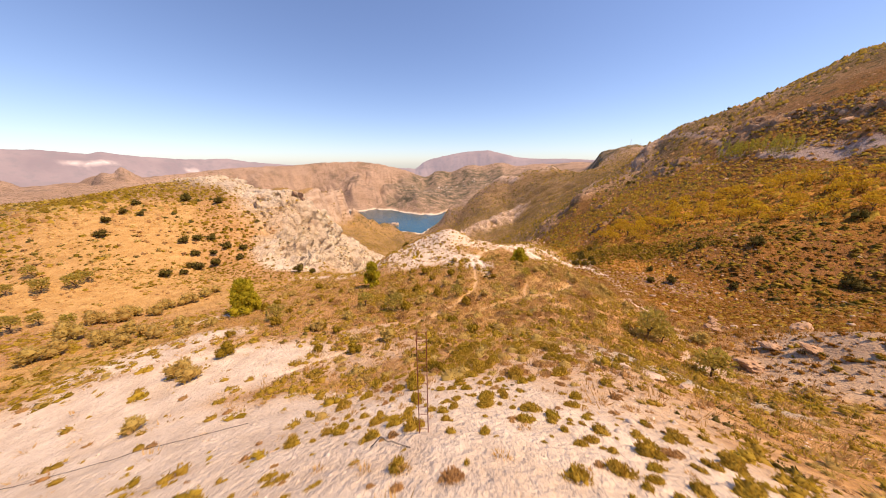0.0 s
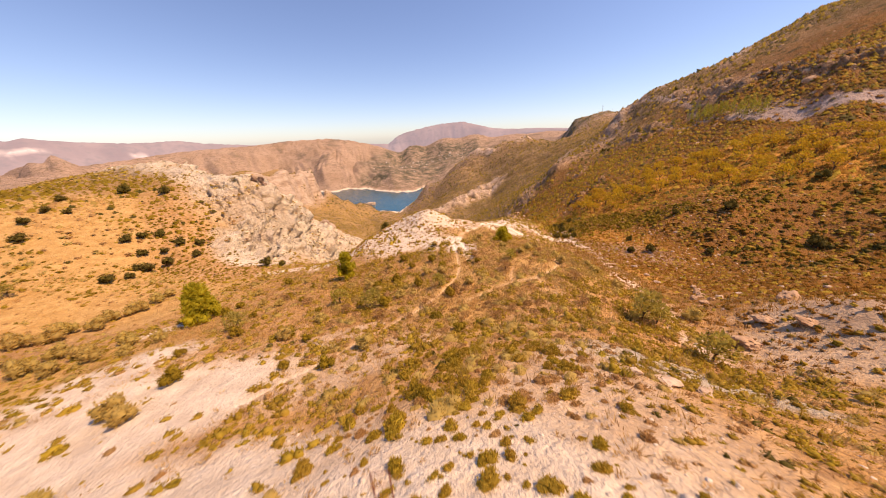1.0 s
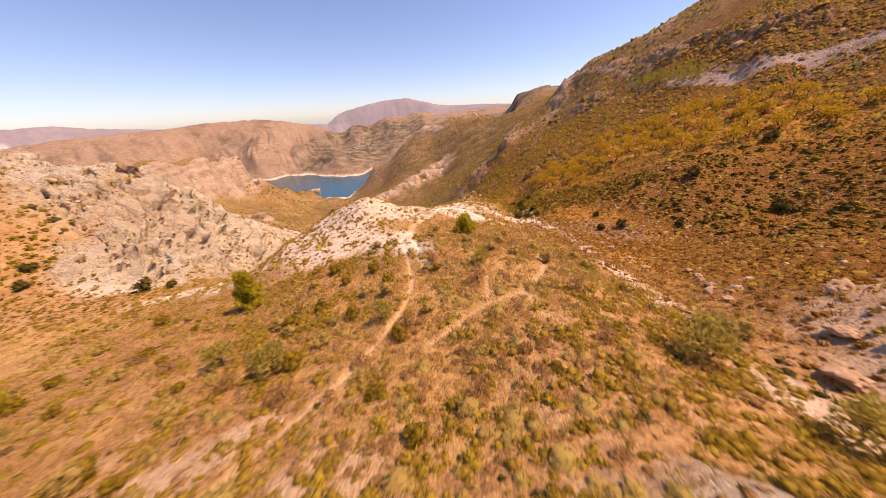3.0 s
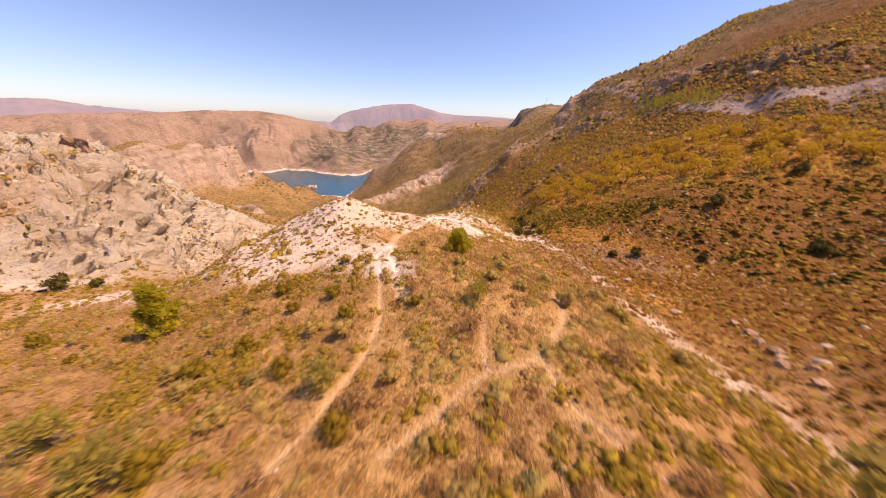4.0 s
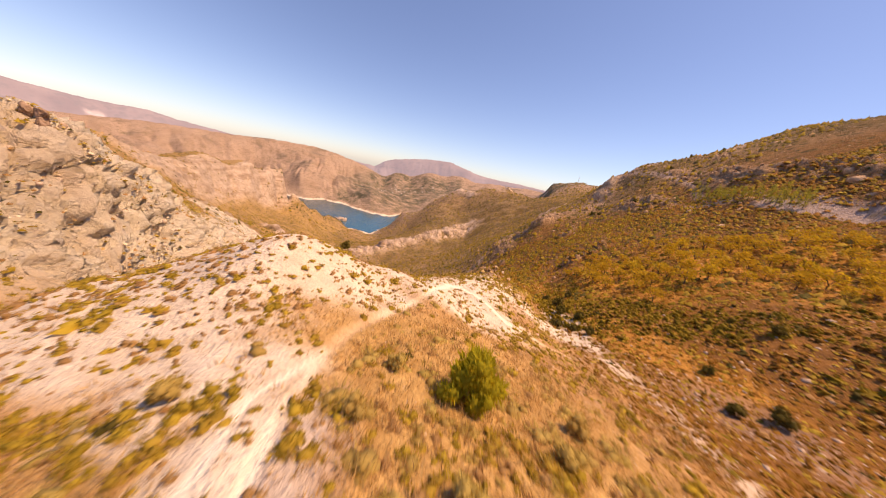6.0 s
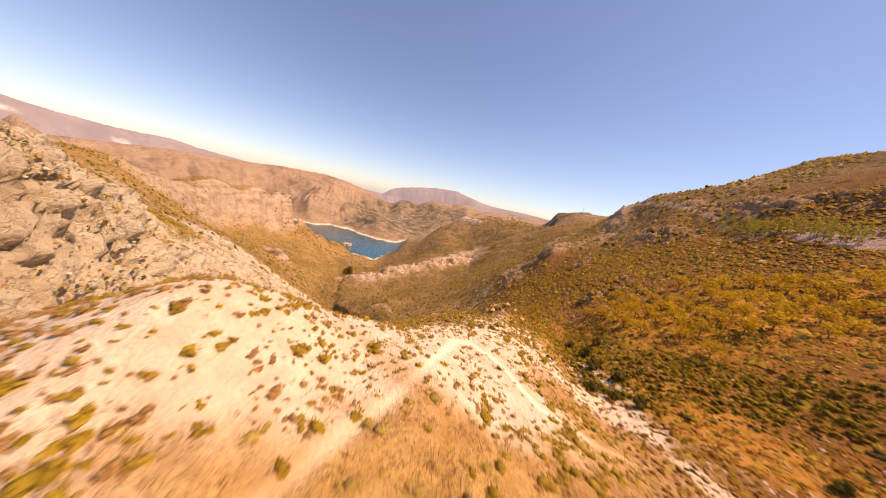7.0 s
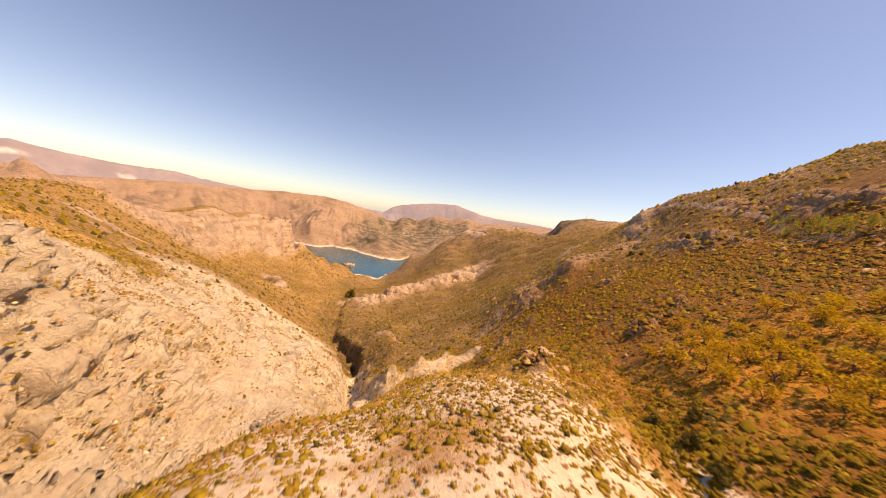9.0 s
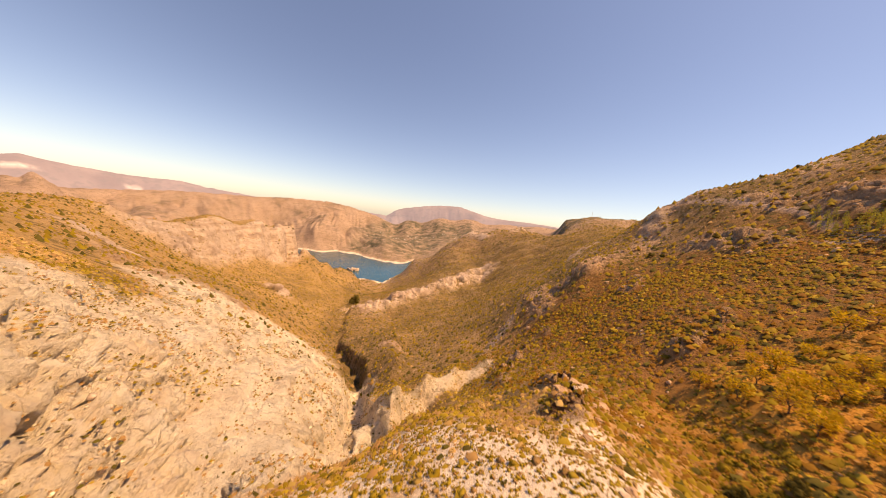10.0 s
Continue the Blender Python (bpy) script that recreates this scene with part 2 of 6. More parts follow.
# crests of the tan hills and of the ranges behind them: degrees from +y towards +x, and height
TAN_CREST = [(-62, -185), (-54.2, -146), (-49.7, -133), (-44.2, -89), (-37.4, -33), (-34.4, -16), (-27.7, 1), (-23, 35), (-15.9, 50), (-11.7, 6), (-7.3, -69), (-5.3, -123), (-2.8, -193)]
FAR_CREST = [(-64, 145), (-56.8, 143), (-54, 142), (-51.2, 113), (-50, 132), (-46.4, 93), (-41.9, 67), (-37.1, 84), (-34.2, 43), (-27.7, -2), (-20, -12), (-9, -40), (-5.6, -57), (-3.9, 38),
             (-2.6, 86), (-0.5, 124), (1.8, 168), (5, 205), (9, 226), (11.7, 170), (14.5, 116), (18.2, 94), (23, 93), (26.4, 76), (32, 60), (64, 60)]
_az = np.arange(-64.0, 4.1, 0.5)
_now = lie(3990 * np.sin(np.radians(_az)), 3990 * np.cos(np.radians(_az)))
_lift = (np.interp(_az, *zip(*TAN_CREST)) - _now) * (1 - smooth(-5.0, -1.0, _az))


def land(x, y):
    """The lie of the land with the two far crests on it."""
    x, y = np.ravel(x), np.ravel(y)
    z = lie(x, y)
    r, az = np.hypot(x, y), np.degrees(np.arctan2(x, y))
    out = (r > 2900) & (np.abs(az) < 80)
    ro, ao = r[out], az[out]
    z[out] += np.interp(ao, _az, _lift) * smooth(3000, 3950, ro) * (np.abs(ao) < 70) - 0.9 * np.maximum(ro - 3995, 0) * (1 - smooth(-5, 0, ao))
    wide = np.interp(ao, *zip(*FAR_CREST)) + 9 * fbm(ao / 1.6, ao * 0 + 0.5, 0.2, 4, 38)
    z[out] += (-150 + (wide + 150) * smooth(4150, 4620, ro) - 1.2 * np.maximum(ro - 4640, 0) - z[out]) * smooth(4060, 4220, ro)
    return z


def patch(x, y, cx, cy, rx, ry, turn=0.0, soft=0.35):
    """1 inside a ragged oval, 0 outside."""
    out = np.zeros(np.shape(x))
    near = np.hypot(x - cx, y - cy) < 1.7 * max(rx, ry)
    px, py = x[near], y[near]
    if not len(px):
        return out
    c, s = math.cos(radians(turn)), math.sin(radians(turn))
    a, b = ((px - cx) * c + (py - cy) * s) / rx, (-(px - cx) * s + (py - cy) * c) / ry
    wob = 0.32 * fbm(px / (0.5 * min(rx, ry)), py / (0.5 * min(rx, ry)), 3.1, 4, int(abs(cx * 7 + cy)) % 97)
    out[near] = 1 - smooth(1 - soft, 1 + soft, np.hypot(a, b) + wob)
    return out


def strip(x, y, line, width, soft=0.4):
    """1 along a line of plan points, 0 beyond its width."""
    out = np.zeros(np.shape(x))
    line = np.asarray(line, float)
    reach = width * (1 + soft)
    low, high = line.min(0) - reach, line.max(0) + reach
    near = (x > low[0]) & (x < high[0]) & (y > low[1]) & (y < high[1])
    px, py = x[near], y[near]
    best = np.full(len(px), 1e9)
    for (ax, ay), (bx, by) in zip(line, line[1:]):
        dx, dy = bx - ax, by - ay
        k = np.clip(((px - ax) * dx + (py - ay) * dy) / (dx * dx + dy * dy), 0, 1)
        best = np.minimum(best, np.hypot(px - ax - k * dx, py - ay - k * dy))
    out[near] = 1 - smooth(width * (1 - soft), reach, best)
    return out


TRAILS = [
    ([(-16, 22), (-12, 26), (-7, 31), (-1.5, 35.5), (2.4, 40), (4.7, 43.5), (5.8, 46.5), (6.6, 49.5), (6.9, 56), (6.7, 62), (8.2, 64.3), (9.3, 66.5)], 0.25),
    ([(9.3, 66.5), (10.3, 69.7), (13, 75), (16.7, 81), (20, 87), (22.6, 93.5), (24, 97)], 0.5),
    ([(24, 97), (27, 98.5), (29.5, 95), (30.5, 90), (32, 86), (37, 84.3), (42, 84)], 0.5),
    ([(6, 36.5), (8.9, 37.5), (11.7, 39.2), (13.3, 39.7), (16.5, 39.6), (19, 41), (21.5, 43), (23.5, 45.5), (24.6, 49)], 0.2),
    ([(13.3, 39.7), (13.8, 42), (15, 44.5)], 0.18),
    ([(17.5, 33), (16.6, 36), (17.2, 39.5)], 0.16),
    ([(9.3, 66.5), (8.5, 61), (8.8, 56)], 0.3),
]
WASH = [(27, 22), (30, 29), (33, 36), (37, 44), (42, 53), (47, 64), (50, 76), (52, 88)]
ROAD = [(174, 78), (170, 92), (169, 106), (172, 124), (177, 145), (179, 166), (187, 192), (205, 215), (216, 240), (226, 275), (232, 305), (250, 330)]
ROAD_BANK = [(172, 152), (169, 138), (168.5, 124), (167.5, 113), (173, 103.5), (178, 97.5), (187, 88)]
CANYON = [(-52, 98), (-40, 112), (-28, 128), (-18, 146), (-2, 168), (4, 190), (-3, 222), (-11, 262), (-14, 300), (-36, 352), (-71, 436), (-89, 534), (-96, 640)]


GORGE = [(2, 192), (17, 208), (30, 222), (47, 235), (65, 243)]
MESA = [(-318, 478), (-368, 592), (-390, 698), (-398, 772), (-390, 898), (-376, 1062), (-400, 1110)]
CRAGS = [([(222, 312), (192, 287), (160, 290), (136, 272), (124, 284)], 10), ([(176, 204), (182, 228), (184, 244)], 8), ([(196, 120), (198, 150), (203, 190), (214, 222), (224, 250)], 8),
         ([(96, 165), (112, 169)], 3), ([(47, 141), (52, 148), (58, 157), (59, 168)], 3.5), ([(128, 322), (113, 288), (104, 262)], 7), ([(132, 228), (140, 232)], 4), ([(232, 300), (244, 297)], 8), ([(90, 232), (70, 226), (58, 205)], 5),
         ([(250, 240), (275, 255), (300, 270)], 7)]


FAR_CRAGS = [([(-64, 610), (-30, 655), (20, 700), (60, 745), (120, 800), (180, 850), (220, 860)], 34), ([(185, 862), (240, 905)], 30), ([(330, 1230), (300, 1330), (262, 1400)], 26),
             ([(420, 1180), (470, 1240)], 22), ([(-250, 640), (-215, 600), (-190, 560)], 12), ([(-205, 345), (-235, 330), (-262, 338), (-300, 350)], 7), ([(-150, 268), (-178, 284), (-205, 300)], 5),
             ([(-118, 262), (-128, 292), (-120, 322)], 8), ([(250, 420), (215, 395)], 10), ([(20, 345), (-6, 362)], 6)]


def crag_share(x, y):
    """Brown rock ribs on the east side."""
    out = np.zeros_like(x)
    for line, width in CRAGS:
        out = np.maximum(out, strip(x, y, line, width, 0.5))
    out = out * smooth(-0.55, 0.0, fbm(x / 9, y / 9, 8.8, 3, 19))
    out = np.maximum(out, 0.9 * strip(x, y, MESA, 40) * smooth(-0.7, -0.1, fbm(x / 60, y / 60, 5.5, 3, 15)))
    far = np.flatnonzero((y > 255) & (np.hypot(x, y) < 1500))
    if len(far):
        fx, fy = x[far], y[far]
        wx, wy = fx + 14 * vnoise(fx / 35, fy / 35, 0.4, 6), fy + 14 * vnoise(fx / 35, fy / 35, 0.8, 7)
        ribs = np.maximum.reduce([strip(wx, wy, line, width, 0.7) for line, width in FAR_CRAGS])
        out[far] = np.maximum(out[far], ribs * smooth(-0.5, 0.1, fbm(fx / 25, fy / 25, 7.1, 4, 18)))
    return out


def wedge_parts(x, y):
    """Two belts of olive scrub between the straw field and the limestone."""
    return (strip(x, y, [(-94, 116), (-80, 99), (-69, 85), (-54, 79)], 8.0), strip(x, y, [(-132, 97), (-125, 110), (-106, 117), (-92, 117)], 8.5))


def beaten(x, y):
    """Ground too trodden for plants."""
    out = np.maximum(patch(x, y, 18, 46, 3.0, 2.2, 20), patch(x, y, 22, 45, 2.2, 1.2, 10)) * 0.5
    for line, width in TRAILS:
        out = np.maximum(out, strip(x, y, line, width + 0.3, 0.3))
    return out


def cover(x, y, z):
    """What lies on the ground: shares of white marl, straw, bare rock, trodden trail and dark groves."""
    r = np.hypot(x - HUB[0], y - HUB[1])
    white = np.zeros_like(x)
    for p in ((-1, 5, 13, 11, 0),  (-30, 21, 18, 9, 22), (-38, 31, 9, 5, 25), (-43, 45.5, 5, 1.8, 20), (-14, 12, 9, 5, 10), (-27, 9, 16, 8, 10), (2, 80, 13, 9, 10), (-5, 71, 10, 5.5, 8), (-8, 78, 10, 7, -20), (22, 95, 14, 10, 25), (26, 86, 10, 6, 0),
              (8, 96, 16, 12, 0), (35, 108, 9, 14, -30), (47, 106, 6, 14, 20), (9.6, 57, 1.5, 5, -5), (-3, 67.5, 9, 4.5, 8), (4, 63.5, 5, 3.5, 20), (-17, 74, 8, 5, -10), (-21, 80, 13, 6, 12), (-12, 83, 14, 9, 0), (-24, 75, 8, 3.5, 20), (-54, 90, 9, 6, 10), (7, 59.5, 2, 4, 0), (-32, 82, 14, 3.5, 25), (4, 116, 12, 10, 10), (8, 131, 10, 7, 0), (44, 119, 6, 10, -20),
              (44, 130, 4, 16, -25), (58, 108, 3, 10, -10), (30, 128, 13, 12, 20), (18, 142, 12, 9, 10), (-110, 152, 26, 9, -20), (52, 96, 4, 8, 0)):
        white = np.maximum(white, patch(x, y, *p))
    for p in ((9, 13, 7, 6, 30), (-8, 25, 9, 3.5, 20), (-13, 31, 7, 2, 25), (12, 18, 6, 4, -30), (38, 19, 15, 7, 25), (33, 20, 9, 4, 35), (45, 27, 9, 4.5, 10)):
        white = np.maximum(white, 0.42 * patch(x, y, *p))
    white *= 1 - 0.9 * np.maximum(patch(x, y, 24, 10, 9, 9, 0), patch(x, y, 19, 19, 5, 5, 20))
    wash = strip(x, y, WASH, 1.8, 0.6) * smooth(-0.45, 0.25, fbm(x / 3, y / 3, 6.1, 3, 23))
    white = np.maximum(white, 0.8 * wash)
    straw = np.zeros_like(x)
    for p in ((-75, 58, 34, 14, 12), (-100, 92, 34, 30, 0), (-72, 88, 9, 20, 30), (-48, 34, 22, 7, 35), (18, 46, 12, 12, 0), (21, 66, 13, 12, 0), (6, 44, 10, 16, 0),
              (62, 92, 6, 20, 15), (100, 128, 30, 24, -20), (126, 100, 22, 38, 0), (-300, 400, 130, 110, 30), (-420, 800, 90, 300, 0), (44, 50, 5, 14, -38), (-190, 270, 75, 60, 20), (-140, 215, 30, 40, 30)):
        straw = np.maximum(straw, patch(x, y, *p))
    shoulder = smooth(0, 30, np.interp(y, [190, 262, 300, 436, 534, 686, 1000], [0, -16, -20, -74, -92, -100, -180]) - x + 8 * fbm(x / 30, y / 30, 2.6, 3, 26)) * smooth(230, 300, y) * (1 - smooth(1150, 1400, r))
    straw *= 1 - smooth(220, 330, r) * (0.35 + 0.55 * smooth(-0.3, 0.4, fbm(x / 45, y / 45, 3.3, 4, 16)))
    straw = np.maximum(straw, shoulder * (0.3 + 0.4 * smooth(-0.4, 0.4, fbm(x / 45, y / 45, 3.3, 4, 16))))
    straw *= 1 - 0.85 * np.maximum(*wedge_parts(x, y))
    rock = np.zeros_like(x)
    for p in ((-75, 140, 34, 26, -35), (-98, 149, 36, 20, -10), (-132, 154, 30, 12, -12), (-52, 165, 38, 60, 0), (-88, 178, 28, 30, 0), (-40, 215, 34, 52, 20), (-105, 280, 34, 44, 30), (-10, 150, 10, 26, -25), (-60, 245, 40, 58, 12), (-58, 99, 11, 12, 0), (-52, 104, 9, 14, -10), (-32, 240, 22, 52, 8), (-74, 300, 34, 40, 15), (18, 18, 7, 2.0, -35)):
        rock = np.maximum(rock, patch(x, y, *p))
    rock = np.maximum(rock, strip(x, y, CANYON[2:9], 11))
    rock = np.maximum(rock, 0.7 * strip(x, y, GORGE, 4.5))
    rock = np.maximum(rock, 0.2 * strip(x, y, MESA, 30) * smooth(-0.5, 0.1, fbm(x / 60, y / 60, 5.5, 3, 15)))
    trail = np.zeros_like(x)
    near = r < 140
    for line, width in TRAILS:
        trail[near] = np.maximum(trail[near], strip(x[near], y[near], line, width))
    white = np.maximum(white, (z < LAKE_Z + 6) * smooth(1200, 1500, r))
    white = np.maximum(white, 0.8 * np.maximum(0.75 * patch(x, y, -3412, 2763, 150, 30, 51), 0.6 * patch(x, y, -2915, 3295, 60, 20, 41)))
    grove = np.maximum.reduce([patch(x, y, 1010, 1600, 300, 220), patch(x, y, -60, 3350, 520, 800), patch(x, y, 420, 3500, 480, 420), patch(x, y, -420, 2760, 170, 190)]) * (z > LAKE_Z + 14)
    return white, straw, rock, trail, grove


def scree_share(x, y):
    """Grey slips of loose stone: below the road, down the east bank and in the gully."""
    out = np.maximum.reduce([strip(x, y, ROAD_BANK, 4.2), 0.9 * patch(x, y, 86, 285, 5, 24, -44, 0.5), 0.8 * patch(x, y, 176, 178, 3, 14, -14),
                             0.3 * patch(x, y, 62, 72, 5, 10, 15), 0.6 * patch(x, y, 10.5, 58, 1.6, 4.5, -8)])
    return np.maximum(out, 0.7 * strip(x, y, ROAD, 2.0))


def ground_parts(x, y):
    z = land(x, y)
    r = np.hypot(x - HUB[0], y - HUB[1])
    white, straw, rock, trail, grove = cover(x, y, z)
    far = smooth(150, 900, r)
    bumps = 0.14 * fbm(x / 1.7, y / 1.7, 0.3, 3, 5) + 0.35 * fbm(x / 7, y / 7, 1.3, 3, 11) * smooth(10, 60, r)
    bumps = bumps * (1 - 0.7 * trail) * (1 - far) - 0.12 * trail * (r < 140)
    bumps += smooth(60, 260, r) * np.minimum(r, 1500) * 0.006 * fbm(x / 38, y / 38, 2.2, 4, 21) * (1 - 0.6 * straw)
    wx, wy = x + 120 * fbm(x / 500, y / 500, 1.1, 2, 33), y + 120 * fbm(x / 500, y / 500, 1.9, 2, 34)
    arc = np.arctan2(x - HUB[0], y - HUB[1]) * 3300 + 150 * fbm(x / 900, y / 900, 0.4, 2, 37) + 0.10 * r
    dry = smooth(LAKE_Z + 4, LAKE_Z + 90, z)
    folds = sum(w * (2 * np.abs(vnoise(arc / s, r / (4 * s), 0.4 * k, 31 + k)) - 0.7) for k, (s, w) in enumerate(((640, 1.2), (250, 0.42), (105, 0.17), (45, 0.07))))
    faces = smooth(2500, 2950, r) * (1 - smooth(3500, 3930, r)) * (1 - 0.85 * smooth(-420, -100, x)) * (x < 1200) + 0.5 * smooth(4180, 4300, r) * (1 - smooth(4400, 4600, r))
    bumps += 145 * faces * dry * folds
    bumps += smooth(700, 1500, r) * (1 - 0.8 * smooth(3300, 3900, r)) * 7 * fbm(wx / 130, wy / 130, 2.9, 5, 36) * dry
    spurs = -fbm(wx / 230 + 0.3 * wy / 230, wy / 420, 4.9, 5, 35, ridged=True)
    bumps += smooth(330, 700, r) * (1 - smooth(2000, 2500, r)) * 11 * (spurs - 0.1) * dry
    relief = 0.8 * fbm(x / 11, y / 11, z / 7, 4, 41, ridged=True) + 0.45 * fbm(x / 3, y / 3, z / 2, 3, 51, ridged=True)
    slot = strip(x + 4 * vnoise(x / 16, y / 16, 0.2, 4), y, CANYON[4:], 8.0, 0.4)
    bumps -= (15 + 6 * vnoise(x / 9, y / 9, 0.5, 3)) * smooth(160, 215, y) * (1 - 0.6 * smooth(380, 460, y)) * slot
    crag = crag_share(x, y)
    bumps += crag * (1.0 + 3.6 * fbm(x / 7, y / 7, z / 4, 4, 43, ridged=True)) * (1 - smooth(300, 420, r))
    bumps += crag * smooth(420, 600, r) * (4 + 13 * fbm(x / 30, y / 30, z / 30, 4, 44, ridged=True))
    terrace = np.maximum(patch(x, y, 122, 128, 36, 48, 10), patch(x, y, 150, 190, 20, 36)) * (1 - crag)
    bumps += terrace * 0.55 * (smooth(0.0, 0.35, (z / 2.6) % 1.0) - (z / 2.6) % 1.0)
    craggy = 1 - 0.6 * smooth(150, 185, y)
    bumps += rock * relief * (0.4 + 1.6 * smooth(60, 150, r)) * craggy
    return z + bumps, white, straw, rock, trail, grove


def ground_z(x, y):
    return ground_parts(np.atleast_1d(np.asarray(x, float)), np.atleast_1d(np.asarray(y, float)))[0]


# ---- materials ----
def material(name):
    m = bpy.data.materials.new(name)
    m.use_nodes = True
    return m, m.node_tree.nodes, m.node_tree.links, m.node_tree.nodes["Principled BSDF"]


def mixed(m, factor, a, b):
    """A node that mixes colours or sockets a and b by factor."""
    n = m.node_tree.nodes.new("ShaderNodeMix")
    n.data_type = "RGBA"
    for socket, value in ((n.inputs[0], factor), (n.inputs[6], a), (n.inputs[7], b)):
        if isinstance(value, bpy.types.NodeSocket):
            m.node_tree.links.new(value, socket)
        elif isinstance(value, (int, float)):
            socket.default_value = value
        else:
            socket.default_value = (*value, 1)
    return n.outputs[2]


def noise_of(m, scale, detail=5.0, low=0.35, high=0.65, rough=0.6):
    """Noise in metres, spread between low and high to 0..1."""
    n = m.node_tree.nodes
    geo, tex, ramp = n.new("ShaderNodeNewGeometry"), n.new("ShaderNodeTexNoise"), n.new("ShaderNodeMapRange")
    tex.inputs["Scale"].default_value, tex.inputs["Detail"].default_value, tex.inputs["Roughness"].default_value = scale, detail, rough
    ramp.inputs[1].default_value, ramp.inputs[2].default_value = low, high
    m.node_tree.links.new(geo.outputs["Position"], tex.inputs["Vector"])
    m.node_tree.links.new(tex.outputs["Fac"], ramp.inputs[0])
    return ramp.outputs[0]


def share(m, name):
    n = m.node_tree.nodes.new("ShaderNodeAttribute")
    n.attribute_name = name
    return n.outputs["Fac"]


def maths(m, kind, a, b):
    n = m.node_tree.nodes.new("ShaderNodeMath")
    n.operation = kind
    for socket, value in ((n.inputs[0], a), (n.inputs[1], b)):
        if isinstance(value, bpy.types.NodeSocket):
            m.node_tree.links.new(value, socket)
        else:
            socket.default_value = value
    return n.outputs[0]


def bumped(m, bsdf, height, strength, distance):
    b = m.node_tree.nodes.new("ShaderNodeBump")
    b.inputs["Strength"].default_value, b.inputs["Distance"].default_value = strength, distance
    m.node_tree.links.new(height, b.inputs["Height"])
    m.node_tree.links.new(b.outputs[0], bsdf.inputs["Normal"])


def ground_material():
    m, n, l, bsdf = material("dry_ground")
    fine, mid, broad, vast = noise_of(m, 3.0), noise_of(m, 0.45), noise_of(m, 0.06), noise_of(m, 0.006, 7)
    soil = mixed(m, mid, (0.41, 0.225, 0.082), (0.60, 0.36, 0.145))
    stony = maths(m, "MULTIPLY", noise_of(m, 0.8, 6, 0.52, 0.62), noise_of(m, 0.11, 4, 0.42, 0.6))
    soil = mixed(m, maths(m, "MULTIPLY", stony, 0.6), soil, (0.58, 0.41, 0.28))
    soil = mixed(m, maths(m, "MULTIPLY", noise_of(m, 1.7, 7, 0.5, 0.62), 0.6), soil, (0.20, 0.10, 0.042))
    soil = mixed(m, share(m, "rust"), soil, mixed(m, mid, (0.165, 0.068, 0.0105), (0.31, 0.134, 0.023)))
    soil = mixed(m, maths(m, "MULTIPLY", vast, 0.4), soil, (0.31, 0.19, 0.12))
    straw = mixed(m, mid, (0.47, 0.28, 0.095), (0.64, 0.415, 0.165))
    straw = mixed(m, maths(m, "MULTIPLY", fine, 0.45), straw, (0.30, 0.17, 0.066))
    straw = mixed(m, share(m, "rust"), straw, mixed(m, mid, (0.39, 0.174, 0.031), (0.55, 0.275, 0.057)))
    white = mixed(m, mid, (0.62, 0.505, 0.385), (0.80, 0.685, 0.55))
    white = mixed(m, maths(m, "MULTIPLY", fine, 0.28), white, (0.50, 0.41, 0.34))
    rock = mixed(m, broad, (0.91, 0.77, 0.575), (0.96, 0.86, 0.69))
    rock = mixed(m, maths(m, "MULTIPLY", noise_of(m, 0.035, 6, 0.48, 0.62, 0.65), 0.2), rock, (0.72, 0.46, 0.27))
    rock = mixed(m, maths(m, "MULTIPLY", noise_of(m, 0.13, 7, 0.47, 0.66, 0.7), 0.30), rock, (0.58, 0.36, 0.22))
    rock = mixed(m, maths(m, "MULTIPLY", noise_of(m, 0.7, 8, 0.48, 0.66, 0.75), 0.20), rock, (0.44, 0.31, 0.22))
    beds, wave, place = n.new("ShaderNodeMapping"), n.new("ShaderNodeTexNoise"), n.new("ShaderNodeNewGeometry")
    beds.inputs["Scale"].default_value, beds.inputs["Rotation"].default_value = (0.03, 0.03, 0.45), (0.12, 0.2, 0)
    wave.inputs["Scale"].default_value, wave.inputs["Detail"].default_value = 1.0, 5
    l.new(place.outputs["Position"], beds.inputs["Vector"])
    l.new(beds.outputs[0], wave.inputs["Vector"])
    layer = n.new("ShaderNodeMapRange")
    layer.inputs[1].default_value, layer.inputs[2].default_value = 0.48, 0.62
    l.new(wave.outputs["Fac"], layer.inputs[0])
    rock = mixed(m, maths(m, "MULTIPLY", layer.outputs[0], 0.14), rock, (0.42, 0.30, 0.21))
    joints = []
    for size, slope in ((0.16, 0.35), (0.55, 0.6)):
        stretch, net = n.new("ShaderNodeMapping"), n.new("ShaderNodeTexVoronoi")
        stretch.inputs["Scale"].default_value, stretch.inputs["Rotation"].default_value = (1, 1, slope), (0.25, 0.1, 0)
        net.feature = "DISTANCE_TO_EDGE"
        net.inputs["Scale"].default_value = size
        wander = n.new("ShaderNodeVectorMath")
        wander.operation = "ADD"
        drift = n.new("ShaderNodeTexNoise")
        drift.inputs["Scale"].default_value, drift.inputs["Detail"].default_value = size * 1.5, 6
        push = n.new("ShaderNodeVectorMath")
        push.operation = "SCALE"
        push.inputs["Scale"].default_value = 1.1 / size
        l.new(place.outputs["Position"], drift.inputs["Vector"])
        l.new(drift.outputs["Color"], push.inputs[0])
        l.new(place.outputs["Position"], wander.inputs[0])
        l.new(push.outputs[0], wander.inputs[1])
        l.new(wander.outputs[0], stretch.inputs["Vector"])
        l.new(stretch.outputs[0], net.inputs["Vector"])
        line = n.new("ShaderNodeMapRange")
